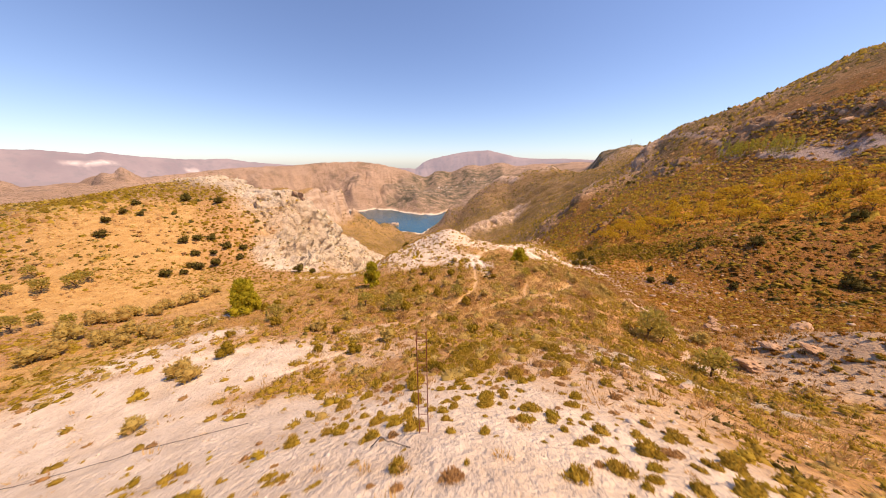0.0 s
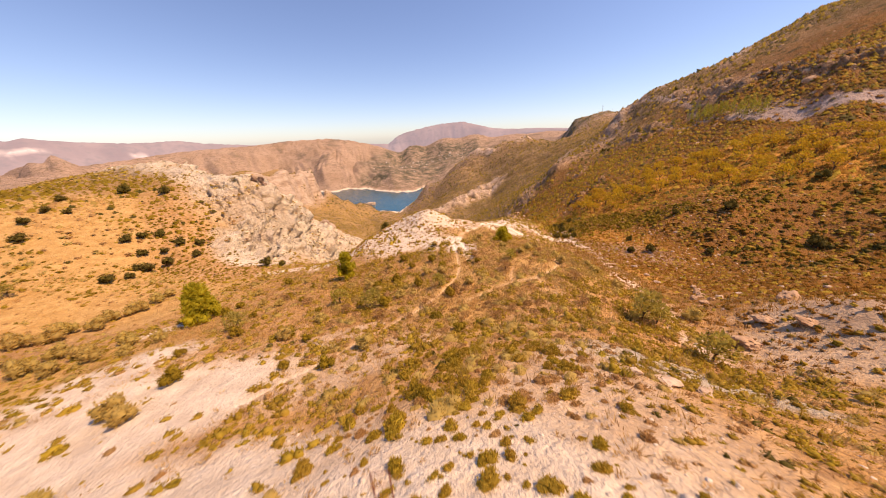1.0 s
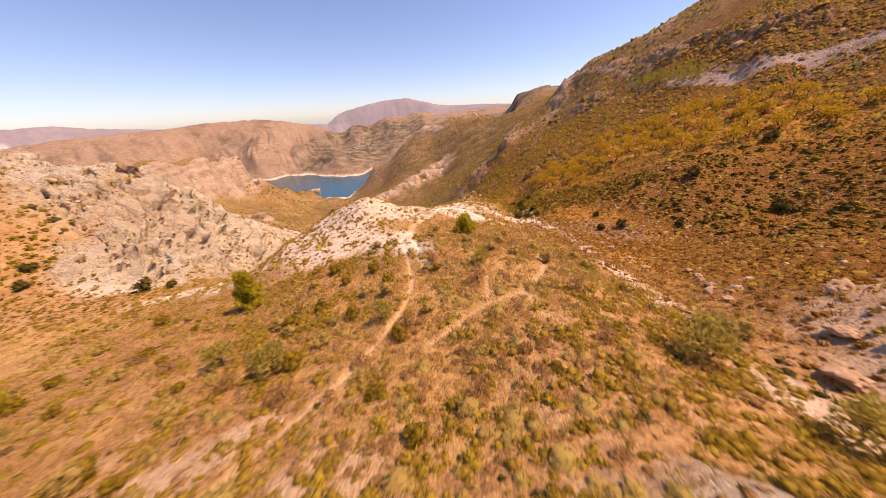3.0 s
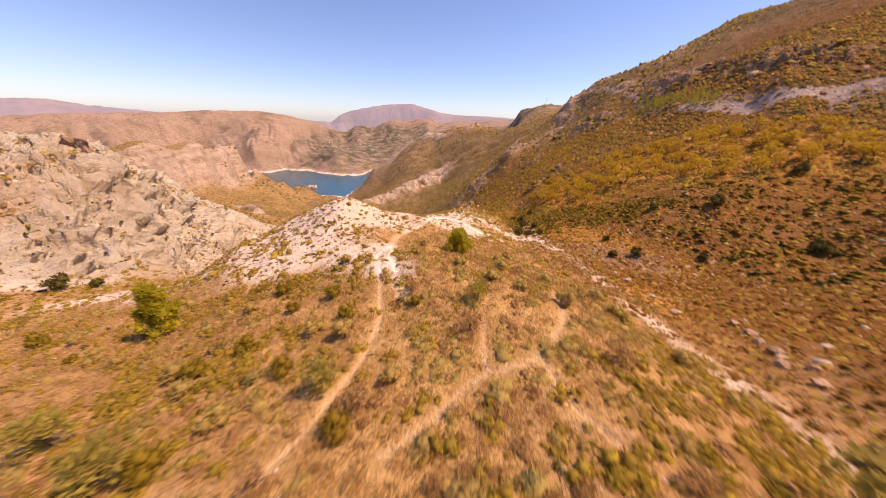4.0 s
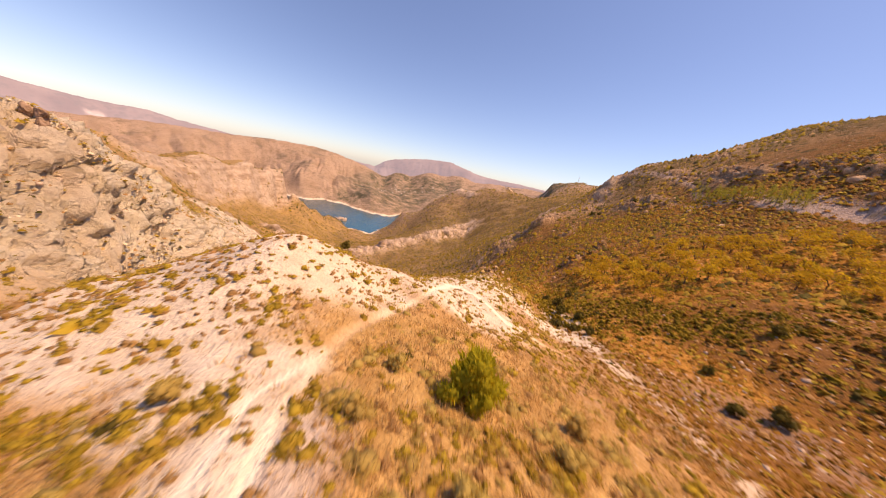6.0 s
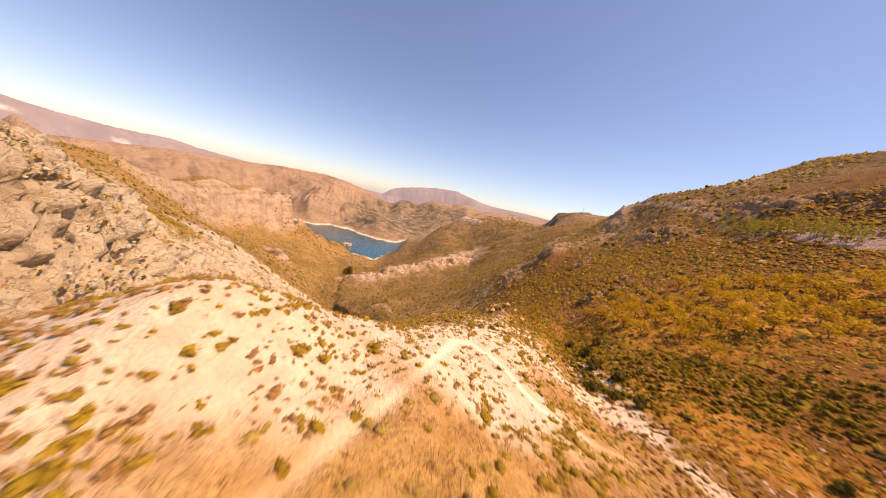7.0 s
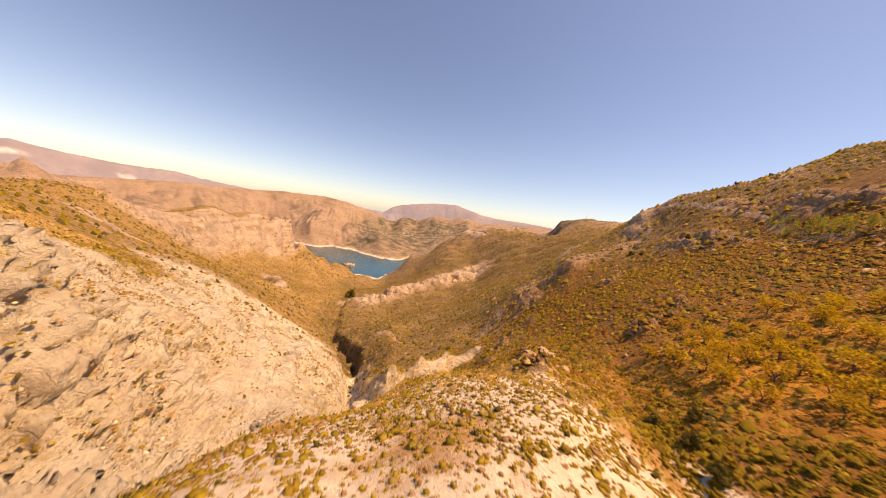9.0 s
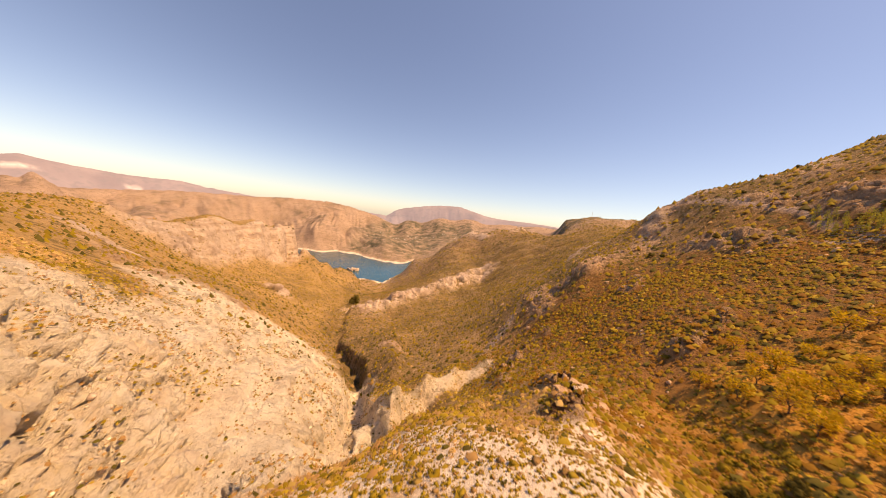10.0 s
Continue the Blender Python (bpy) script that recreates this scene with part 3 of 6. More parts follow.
        line.inputs[1].default_value, line.inputs[2].default_value = 0.0, 0.055
        line.inputs[3].default_value, line.inputs[4].default_value = 1.0, 0.0
        l.new(net.outputs["Distance"], line.inputs[0])
        joints.append(maths(m, "MULTIPLY", line.outputs[0], noise_of(m, size * 0.6, 4, 0.46, 0.62)))
    joint = maths(m, "MAXIMUM", joints[0], joints[1])
    rock = mixed(m, maths(m, "MULTIPLY", joint, 0.36), rock, (0.42, 0.27, 0.165))
    trail = mixed(m, mid, (0.55, 0.35, 0.18), (0.67, 0.47, 0.27))
    trail = mixed(m, share(m, "white"), trail, (0.86, 0.77, 0.64))
    hills = mixed(m, vast, (0.36, 0.245, 0.175), (0.46, 0.325, 0.24))
    hills = mixed(m, maths(m, "MULTIPLY", noise_of(m, 0.02, 8, 0.52, 0.62, 0.75), 0.35), hills, (0.22, 0.165, 0.12))
    hills = mixed(m, maths(m, "MULTIPLY", noise_of(m, 0.0035, 8, 0.55, 0.63, 0.7), 0.65), hills, (0.14, 0.115, 0.09))
    soil = mixed(m, share(m, "bare"), soil, hills)
    heath = mixed(m, mid, (0.185, 0.115, 0.042), (0.32, 0.205, 0.085))
    heath = mixed(m, maths(m, "MULTIPLY", noise_of(m, 0.035, 5, 0.45, 0.6), 0.6), heath, (0.40, 0.275, 0.165))
    heath = mixed(m, maths(m, "MULTIPLY", noise_of(m, 0.012, 7, 0.46, 0.58, 0.7), 0.7), heath, (0.125, 0.088, 0.034))
    heath = mixed(m, maths(m, "MULTIPLY", noise_of(m, 0.22, 7, 0.55, 0.66, 0.75), 0.8), heath, (0.46, 0.33, 0.235))
    soil = mixed(m, share(m, "heath"), soil, heath)
    colour = mixed(m, share(m, "straw"), soil, straw)
    colour = mixed(m, share(m, "white"), colour, white)
    colour = mixed(m, share(m, "rock"), colour, rock)
    brown_rock = mixed(m, mid, (0.34, 0.21, 0.125), (0.56, 0.375, 0.24))
    strata, band = n.new("ShaderNodeMapping"), n.new("ShaderNodeTexNoise")
    strata.inputs["Scale"].default_value, strata.inputs["Rotation"].default_value = (0.006, 0.006, 0.13), (0.1, 0.16, 0)
    band.inputs["Scale"].default_value, band.inputs["Detail"].default_value = 1.0, 6
    l.new(place.outputs["Position"], strata.inputs["Vector"])
    l.new(strata.outputs[0], band.inputs["Vector"])
    course = n.new("ShaderNodeMapRange")
    course.inputs[1].default_value, course.inputs[2].default_value = 0.44, 0.58
    l.new(band.outputs["Fac"], course.inputs[0])
    pale_bed = mixed(m, noise_of(m, 0.08, 6), (0.52, 0.385, 0.29), (0.68, 0.53, 0.41))
    far_rock = mixed(m, maths(m, "MULTIPLY", course.outputs[0], noise_of(m, 0.03, 5, 0.4, 0.62)), pale_bed, (0.36, 0.245, 0.175))
    brown_rock = mixed(m, share(m, "bare_rock"), brown_rock, far_rock)
    colour = mixed(m, share(m, "crag"), colour, brown_rock)
    colour = mixed(m, share(m, "scree"), colour, mixed(m, fine, (0.36, 0.27, 0.235), (0.52, 0.41, 0.36)))
    colour = mixed(m, share(m, "trail"), colour, trail)
    geo, vor = n.new("ShaderNodeNewGeometry"), n.new("ShaderNodeTexVoronoi")
    vor.inputs["Scale"].default_value = 0.06
    l.new(geo.outputs["Position"], vor.inputs["Vector"])
    crowns = maths(m, "LESS_THAN", vor.outputs["Distance"], 0.85)
    colour = mixed(m, maths(m, "MULTIPLY", crowns, share(m, "grove")), colour, mixed(m, noise_of(m, 0.012, 7, 0.42, 0.6, 0.75), (0.085, 0.085, 0.062), (0.39, 0.28, 0.205)))
    dots = n.new("ShaderNodeTexVoronoi")
    dots.inputs["Scale"].default_value = 0.13
    l.new(geo.outputs["Position"], dots.inputs["Vector"])
    bush = maths(m, "MULTIPLY", maths(m, "LESS_THAN", dots.outputs["Distance"], 0.36), maths(m, "MULTIPLY", share(m, "speck"), maths(m, "GREATER_THAN", broad, 0.35)))
    colour = mixed(m, maths(m, "MULTIPLY", bush, 0.75), colour, (0.07, 0.06, 0.022))
    cushions = n.new("ShaderNodeTexVoronoi")
    cushions.inputs["Scale"].default_value = 0.6
    l.new(geo.outputs["Position"], cushions.inputs["Vector"])
    cushion = maths(m, "MULTIPLY", maths(m, "LESS_THAN", cushions.outputs["Distance"], maths(m, "MULTIPLY", noise_of(m, 0.12, 4, 0.4, 0.65), 0.2)), share(m, "rock"))
    colour = mixed(m, maths(m, "MULTIPLY", cushion, 0.38), colour, (0.22, 0.15, 0.05))
    herbs = n.new("ShaderNodeTexVoronoi")
    herbs.inputs["Scale"].default_value = 0.34
    l.new(geo.outputs["Position"], herbs.inputs["Vector"])
    herb = maths(m, "MULTIPLY", maths(m, "LESS_THAN", herbs.outputs["Distance"], maths(m, "ADD", 0.22, maths(m, "MULTIPLY", broad, 0.26))), share(m, "speck"))
    colour = mixed(m, maths(m, "MULTIPLY", herb, 0.7), colour, mixed(m, mid, (0.12, 0.09, 0.026), (0.20, 0.135, 0.045)))
    l.new(colour, bsdf.inputs["Base Color"])
    bsdf.inputs["Roughness"].default_value = 0.95
    bsdf.inputs["Specular IOR Level"].default_value = 0.15
    bumped(m, bsdf, maths(m, "ADD", maths(m, "ADD", fine, mid), maths(m, "MULTIPLY", maths(m, "MULTIPLY", maths(m, "SUBTRACT", noise_of(m, 0.5, 9, 0.3, 0.7, 0.8), joint), maths(m, "MAXIMUM", maths(m, "MAXIMUM", share(m, "rock"), share(m, "crag")), maths(m, "MULTIPLY", share(m, "speck"), 0.6))), 11.0)), 0.8, 0.14)
    return m


def water_material():
    m, n, l, bsdf = material("reservoir_water")
    bsdf.inputs["Base Color"].default_value = (0.012, 0.085, 0.125, 1)
    bsdf.inputs["Roughness"].default_value = 0.12
    bumped(m, bsdf, noise_of(m, 0.25, 4), 0.25, 0.6)
    return m


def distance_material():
    """Far ranges: bare rock with pale quarries, mauve air haze added as even glow."""
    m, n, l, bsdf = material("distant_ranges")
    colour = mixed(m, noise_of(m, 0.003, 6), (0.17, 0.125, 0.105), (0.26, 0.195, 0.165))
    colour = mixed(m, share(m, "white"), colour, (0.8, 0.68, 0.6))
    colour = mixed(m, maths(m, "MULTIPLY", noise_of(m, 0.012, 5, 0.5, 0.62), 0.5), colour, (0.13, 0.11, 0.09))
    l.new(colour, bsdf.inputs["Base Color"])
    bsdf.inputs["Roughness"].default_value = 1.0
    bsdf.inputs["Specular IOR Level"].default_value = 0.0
    # blue-grey airlight of the distance, painted as emission of the slopes themselves
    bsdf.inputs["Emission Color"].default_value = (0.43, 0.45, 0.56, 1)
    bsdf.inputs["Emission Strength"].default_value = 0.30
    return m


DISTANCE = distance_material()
GROUND, WATER = ground_material(), water_material()


# ---- the ground, one sheet from underfoot to the far ranges ----
HOLLOWS = [(-49.3, 148.5, -35.6, 3.0, 2.2, 4.5), (-47, 170, -44, 1.6, 4.0, 3.5), (-53, 164.4, -31, 2.0, 2.2, 3.5), (-32, 202, -60, 2.2, 4.5, 4.5), (-39, 190, -57, 1.8, 5.0, 4.0),
           (-59.3, 101, -8, 3.0, 1.8, 3.0), (-26, 212, -68, 2.4, 5.0, 4.5), (-105, 279, -55, 3.0, 4.0, 4.0), (-44, 181, -52, 1.6, 4.5, 3.5), (-54, 118, -14, 2.5, 2.0, 3.0)]


def ground_sheet():
    radii = [3.0]
    while radii[-1] < 4860:
        r = radii[-1]
        radii.append(r + (0.35 if r < 70 else 0.5 if r < 120 else r * 0.005 if r < 260 else r * 0.006 if r < 1300 else r * 0.009))
    radii = np.array(radii)
    angles = np.radians(np.concatenate([np.arange(-69, -52, 0.3), np.arange(-52, -26, 0.2), np.arange(-26, -10, 0.13), np.arange(-10, 20, 0.2), np.arange(20, 73, 0.32), np.arange(73, 291, 4.0)]))
    a, r = np.meshgrid(angles, radii)
    x, y = (HUB[0] + r * np.sin(a)).ravel(), (HUB[1] + r * np.cos(a)).ravel()
    z, white, straw, rock, trail, grove = ground_parts(x, y)
    rows, cols = a.shape
    grid = np.stack([x, y, z], -1).reshape(rows, cols, 3)
    # weathered relief on bare rock, pushed out along the slope
    du, dv = np.gradient(grid, axis=0), np.gradient(grid, axis=1)
    normal = np.cross(dv, du)
    normal /= np.linalg.norm(normal, axis=-1, keepdims=True) + 1e-9
    steep = smooth(0.06, 0.3, 1 - np.abs(normal[..., 2])).ravel() * np.maximum(rock, crag_share(x, y))
    rr = r.ravel()
    wx, wy = x + 3 * fbm(x / 12, y / 12, z / 12, 2, 62), y + 3 * fbm(x / 12, y / 12, z / 12, 2, 63)
    cracks = smooth(0.72, 0.95, 1 - np.abs(vnoise(wx / 6, wy / 6, z / 26, 64)) * 1.6) + 0.6 * smooth(0.75, 0.96, 1 - np.abs(vnoise(wx / 2.6, wy / 2.6, z / 11, 65)) * 1.6)
    ledges = smooth(0.2, 0.9, fbm(wx / 14, wy / 14, (z + 0.25 * x) / 3.2, 3, 66))
    craggy = 1 - 0.55 * smooth(150, 185, y) * (rr < 400)
    push = steep * craggy * smooth(60, 130, rr) * (3.4 * fbm(wx / 10, wy / 10, z / 14, 5, 61, ridged=True) + (2.0 + 3.5 * smooth(350, 500, rr)) * ledges - (2.6 - 2.0 * smooth(350, 500, rr)) * cracks - 0.8)
    hard = np.flatnonzero(steep > 0.02)
    for size, amount, edge in ((9.5, 2.2, 2.6), (3.6, 0.8, 1.2)):
        value, rim = cells(wx[hard] / size, wy[hard] / size, z[hard] / (size * 1.5), int(size * 10))
        push[hard] += steep[hard] * (0.35 + 0.65 * craggy[hard]) * smooth(60, 130, rr[hard]) * (amount * value * smooth(0.0, 0.16, rim) - edge * (1 - smooth(0.0, 0.09, rim)))
    # beds of the far cliffs, one above another
    bed = (z - 0.16 * x + 0.10 * y + 5 * fbm(x / 60, y / 60, z / 60, 2, 67)) / 13.0
    strata = smooth(0.0, 0.35, bed % 1.0) - bed % 1.0
    away = smooth(330, 480, rr)
    push = push * (1 - 0.55 * away) + away * steep * 5.5 * strata
    # tilted ledges and a few hollows in the limestone wall
    tilt = (z + 0.10 * y - 0.12 * x + 3.0 * fbm(wx / 20, wy / 20, z / 20, 3, 68)) / 6.5
    push += (1 - away) * rock * smooth(60, 130, rr) * 0.7 * (smooth(0.0, 0.22, tilt % 1.0) - tilt % 1.0)
    for hx, hy, hz, wide, tall, deep in HOLLOWS:
        push -= deep * np.exp(-((np.hypot(x - hx, y - hy) / wide) ** 2 + ((z - hz) / tall) ** 2) ** 2)
    grid += normal * np.sign(normal[..., 2:3]) * push.reshape(rows, cols, 1)
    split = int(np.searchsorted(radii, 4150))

    def sheet(name, first, last, mat):
        n = last - first
        me = bpy.data.meshes.new(name)
        i, j = np.meshgrid(np.arange(n - 1), np.arange(cols), indexing="ij")
        k = (j + 1) % cols
        quads = np.stack([i * cols + j, i * cols + k, (i + 1) * cols + k, (i + 1) * cols + j], -1).reshape(-1, 4)[:, ::-1]
        me.vertices.add(n * cols)
        me.vertices.foreach_set("co", grid[first:last].ravel())
        me.loops.add(quads.size)
        me.loops.foreach_set("vertex_index", quads.ravel().astype(np.int32))
        me.polygons.add(len(quads))
        me.polygons.foreach_set("loop_start", np.arange(0, quads.size, 4, dtype=np.int32))
        me.update(calc_edges=True)
        me.polygons.foreach_set("use_smooth", np.ones(len(quads), bool))
        part_of = slice(first * cols, last * cols)
        for key, values in (("white", white), ("straw", straw), ("rock", rock), ("trail", trail), ("grove", grove), ("speck", speck), ("bare", bare), ("crag", crag), ("rust", rust), ("heath", heath), ("scree", scree), ("bare_rock", bare_rock)):
            me.attributes.new(key, "FLOAT", "POINT").data.foreach_set("value", values[part_of].astype(np.float32))
        me.materials.append(mat)
        return new(name, me)

    speck = smooth(120, 300, rr) * (1 - 0.55 * rock) * (1 - 0.8 * crag_share(x, y)) * (1 - 0.4 * straw) * (1 - trail) * (1 - white)
    crag = crag_share(x, y)
    rust = smooth(33, 52, x - 0.22 * (y - 40) + 6 * fbm(x / 14, y / 14, 6.6, 3, 91)) * (1 - smooth(900, 1500, rr))
    heath = smooth(140, 190, rr) * (1 - smooth(1000, 1500, rr)) * (0.9 - 0.85 * smooth(55, 85, x) * (1 - smooth(260, 360, rr)))
    bare = smooth(1000, 1700, rr)
    scree, bare_rock = scree_share(x, y) * (rr < 500), smooth(330, 420, rr)
    tagged(sheet("ground", 0, split + 1, GROUND), "dry stony hillsides with straw grass, white marl and limestone", "ground", kind="structure")
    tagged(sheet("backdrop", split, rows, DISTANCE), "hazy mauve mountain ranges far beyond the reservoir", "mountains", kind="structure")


ground_sheet()


def lake():
    bm = bmesh.new()
    ring = [bm.verts.new((-380 + 900 * math.sin(a), 2150 + 760 * math.cos(a), LAKE_Z)) for a in np.linspace(0, 2 * math.pi, 96, endpoint=False)]
    bm.faces.new(ring[::-1])
    me = bpy.data.meshes.new("water")
    bm.to_mesh(me)
    me.materials.append(WATER)
    return tagged(new("water", me), "still blue-green reservoir water below dry hills", "reservoir", kind="structure")


lake()


# ---- helpers for things ----
def mesh_of(name, verts, faces, mat, smooth_faces=False, tint=None):
    me = bpy.data.meshes.new(name)
    verts, faces = np.asarray(verts, np.float32), np.asarray(faces, np.int32)
    n = faces.shape[1]
    me.vertices.add(len(verts))
    me.vertices.foreach_set("co", verts.ravel())
    me.loops.add(faces.size)
    me.loops.foreach_set("vertex_index", faces.ravel())
    me.polygons.add(len(faces))
    me.polygons.foreach_set("loop_start", np.arange(0, faces.size, n, dtype=np.int32))
    me.update(calc_edges=True)
    if smooth_faces:
        me.polygons.foreach_set("use_smooth", np.ones(len(faces), bool))
    if tint is not None:
        me.attributes.new("tint", "FLOAT", "POINT").data.foreach_set("value", np.asarray(tint, np.float32))
    me.materials.append(mat)
    return me


def part(name, data, mat=None, parent=None, label=""):
    """Links a bmesh or a mesh as one mesh object under a thing or a part."""
    if isinstance(data, bmesh.types.BMesh):
        me = bpy.data.meshes.new(name)
        data.to_mesh(me)
        data.free()
        me.materials.append(mat)
        data = me
    ob = new(name, data)
    ob.parent = parent
    return tagged(ob, label)


def foliage_material(name, dark, light, dry=None, through_light=0.25, withered=0.55):
    """Leaves: the colour wanders from clump to clump and from plant to plant."""
    m, n, l, bsdf = material(name)
    geo, info = n.new("ShaderNodeNewGeometry"), n.new("ShaderNodeObjectInfo")
    colour = mixed(m, geo.outputs["Random Per Island"], dark, light)
    plant = maths(m, "FRACT", maths(m, "ADD", share(m, "tint"), info.outputs["Random"]), 0.0)
    colour = mixed(m, maths(m, "MULTIPLY", plant, withered), colour, dry or tuple(c * 0.6 for c in dark))
    l.new(colour, bsdf.inputs["Base Color"])
    bsdf.inputs["Roughness"].default_value = 0.8
    bsdf.inputs["Specular IOR Level"].default_value = 0.2
    glow, mix = n.new("ShaderNodeBsdfTranslucent"), n.new("ShaderNodeMixShader")
    l.new(colour, glow.inputs["Color"])
    mix.inputs[0].default_value = through_light
    l.new(bsdf.outputs[0], mix.inputs[1])
    l.new(glow.outputs[0], mix.inputs[2])
    l.new(mix.outputs[0], n["Material Output"].inputs["Surface"])
    return m


def plain_material(name, a, b, scale=4.0, rough=0.9, metal=0.0, bump=0.3, depth=0.02):
    m, n, l, bsdf = material(name)
    grain = noise_of(m, scale)
    l.new(mixed(m, grain, a, b), bsdf.inputs["Base Color"])
    bsdf.inputs["Roughness"].default_value, bsdf.inputs["Metallic"].default_value = rough, metal
    bsdf.inputs["Specular IOR Level"].default_value = 0.3
    bumped(m, bsdf, grain, bump, depth)
    return m


LEAF = {
    "gold": foliage_material("golden_scrub_leaves", (0.31, 0.22, 0.019), (0.58, 0.42, 0.048), (0.44, 0.25, 0.058), 0.42, 0.4),
    "brown": foliage_material("dry_scrub_twigs", (0.37, 0.22, 0.085), (0.57, 0.36, 0.145), (0.45, 0.25, 0.105), 0.40),
    "broom": foliage_material("grey_broom_stems", (0.42, 0.31, 0.075), (0.64, 0.49, 0.15), (0.52, 0.34, 0.11), 0.45),
    "tuft": foliage_material("straw_blades", (0.58, 0.38, 0.135), (0.76, 0.535, 0.23), (0.52, 0.31, 0.11), 0.40),
    "dark": foliage_material("dark_evergreen_leaves", (0.07, 0.060, 0.010), (0.16, 0.13, 0.022), (0.11, 0.08, 0.018), 0.3),
    "pine": foliage_material("pine_needles", (0.35, 0.315, 0.014), (0.68, 0.57, 0.038), (0.48, 0.41, 0.028), 0.55),
    "almond": foliage_material("almond_leaves", (0.44, 0.305, 0.017), (0.70, 0.485, 0.035), (0.50, 0.295, 0.03), 0.48),
    "poplar": foliage_material("poplar_leaves", (0.30, 0.29, 0.035), (0.54, 0.50, 0.08), (0.36, 0.32, 0.06), 0.5),
    "willow": foliage_material("yellow_green_leaves", (0.38, 0.32, 0.05), (0.60, 0.50, 0.10), (0.42, 0.32, 0.10), 0.5),
    "green": foliage_material("green_scrub_leaves", (0.195, 0.140, 0.011), (0.39, 0.28, 0.021), (0.29, 0.17, 0.021), 0.4),
    "russet": foliage_material("russet_scrub_leaves", (0.19, 0.092, 0.011), (0.39, 0.20, 0.023), (0.31, 0.132, 0.022), 0.38),
}
BARK = plain_material("grey_brown_bark", (0.07, 0.045, 0.03), (0.16, 0.11, 0.075), 9.0)
STONE = plain_material("weathered_limestone", (0.40, 0.28, 0.195), (0.62, 0.48, 0.37), 0.9, 0.95, 0, 0.7, 0.15)
DARKSTONE = plain_material("dark_brown_rock", (0.34, 0.21, 0.125), (0.56, 0.375, 0.24), 0.8, 0.95, 0, 0.7, 0.2)
LIMESTONE = plain_material("creamy_limestone", (0.68, 0.51, 0.34), (0.92, 0.78, 0.59), 0.7, 0.95, 0, 0.7, 0.15)
PALESTONE = plain_material("pale_marl_stone", (0.50, 0.41, 0.33), (0.70, 0.60, 0.50), 2.0, 0.95, 0, 0.5, 0.05)
rng = np.random.default_rng(7)
gen = np.random.default_rng(3)


def dome(segments, rings, bulge, gen, ragged=0.22):
    """A ragged low mound of triangles, one unit across, as verts and faces."""
    verts = [(0, 0, 0.72 * bulge)]
    for k in range(1, rings + 1):
        el = math.pi / 2 * (1 - k / rings)
        for s in range(segments):
            a = 2 * math.pi * (s + 0.5 * (k % 2)) / segments
            f = 0.5 * (1 + ragged * gen.uniform(-1, 1))
            verts.append((f * math.cos(a) * math.cos(el) ** 0.8, f * math.sin(a) * math.cos(el) ** 0.8, max(-0.08, f * 1.45 * bulge * math.sin(el) - 0.05)))
    faces = [(0, 1 + s, 1 + (s + 1) % segments) for s in range(segments)]
    for k in range(rings - 1):
        for s in range(segments):
            a, b = 1 + k * segments + s, 1 + k * segments + (s + 1) % segments
            c, d = a + segments, b + segments
            faces += [(a, c, b), (b, c, d)]
    return np.array(verts), np.array(faces)


def sprays(count, size, bulge, gen, up=0.25, thin=0.45):
    """Loose leaf sprays standing out of a mound, three corners each."""
    a, h = gen.uniform(0, 2 * math.pi, count), gen.uniform(0.05, 1, count)
    el = np.arcsin(h)
    out = np.stack([np.cos(a) * np.cos(el), np.sin(a) * np.cos(el), np.sin(el)], -1)
    base = out * [0.5, 0.5, 0.72 * bulge] * gen.uniform(0.72, 1.05, (count, 1))
    tip = out + [0, 0, up] + gen.normal(0, 0.35, (count, 3))
    tip /= np.linalg.norm(tip, axis=1, keepdims=True)
    side = np.cross(tip, gen.normal(0, 1, (count, 3)))
    side /= np.linalg.norm(side, axis=1, keepdims=True) + 1e-9
    s = size * gen.uniform(0.6, 1.3, (count, 1))
    v = np.stack([base - side * s * thin, base + side * s * thin, base + tip * s], 1).reshape(-1, 3)
    return v, np.arange(3 * count).reshape(-1, 3)


def merged(*pieces):
    verts, faces, base = [], [], 0
    for v, f in pieces:
        verts.append(v)
        faces.append(np.asarray(f) + base)
        base += len(v)
    return np.concatenate(verts), np.concatenate(faces)


def shrub_form(kind, leaves, gen, segments=6, rings=2, mounds=3):
    """An uneven cushion of several mounds with leaf sprays, or a tuft of blades."""
    if kind == "tuft":
        return sprays(leaves, 0.55, 0.5, gen, 1.3, 0.07)
    pieces = []
    for k in range(mounds):
        if kind == "broom":
            v, f = merged(dome(segments, rings, 0.55, gen, 0.35), sprays(max(leaves // mounds, 4), 0.50, 1.1, gen, 1.0, 0.07))
        else:
            v, f = merged((lambda d: (d[0] * [0.86, 0.86, 0.8], d[1]))(dome(segments, rings, 0.75, gen, 0.45)), sprays(max(leaves // mounds, 3), 0.27 if leaves < 100 else 0.21, 0.9, gen, 1.0, 0.24))
        size = gen.uniform(0.45, 0.8) if mounds > 1 else 1.0
        a, d = gen.uniform(0, 6.28), (gen.uniform(0.12, 0.36) if mounds > 1 else 0.0)
        pieces.append((v * [size, size * gen.uniform(0.75, 1.1), size * gen.uniform(0.6, 1.1)] + [d * math.cos(a), d * math.sin(a), 0], f))
    return merged(*pieces)


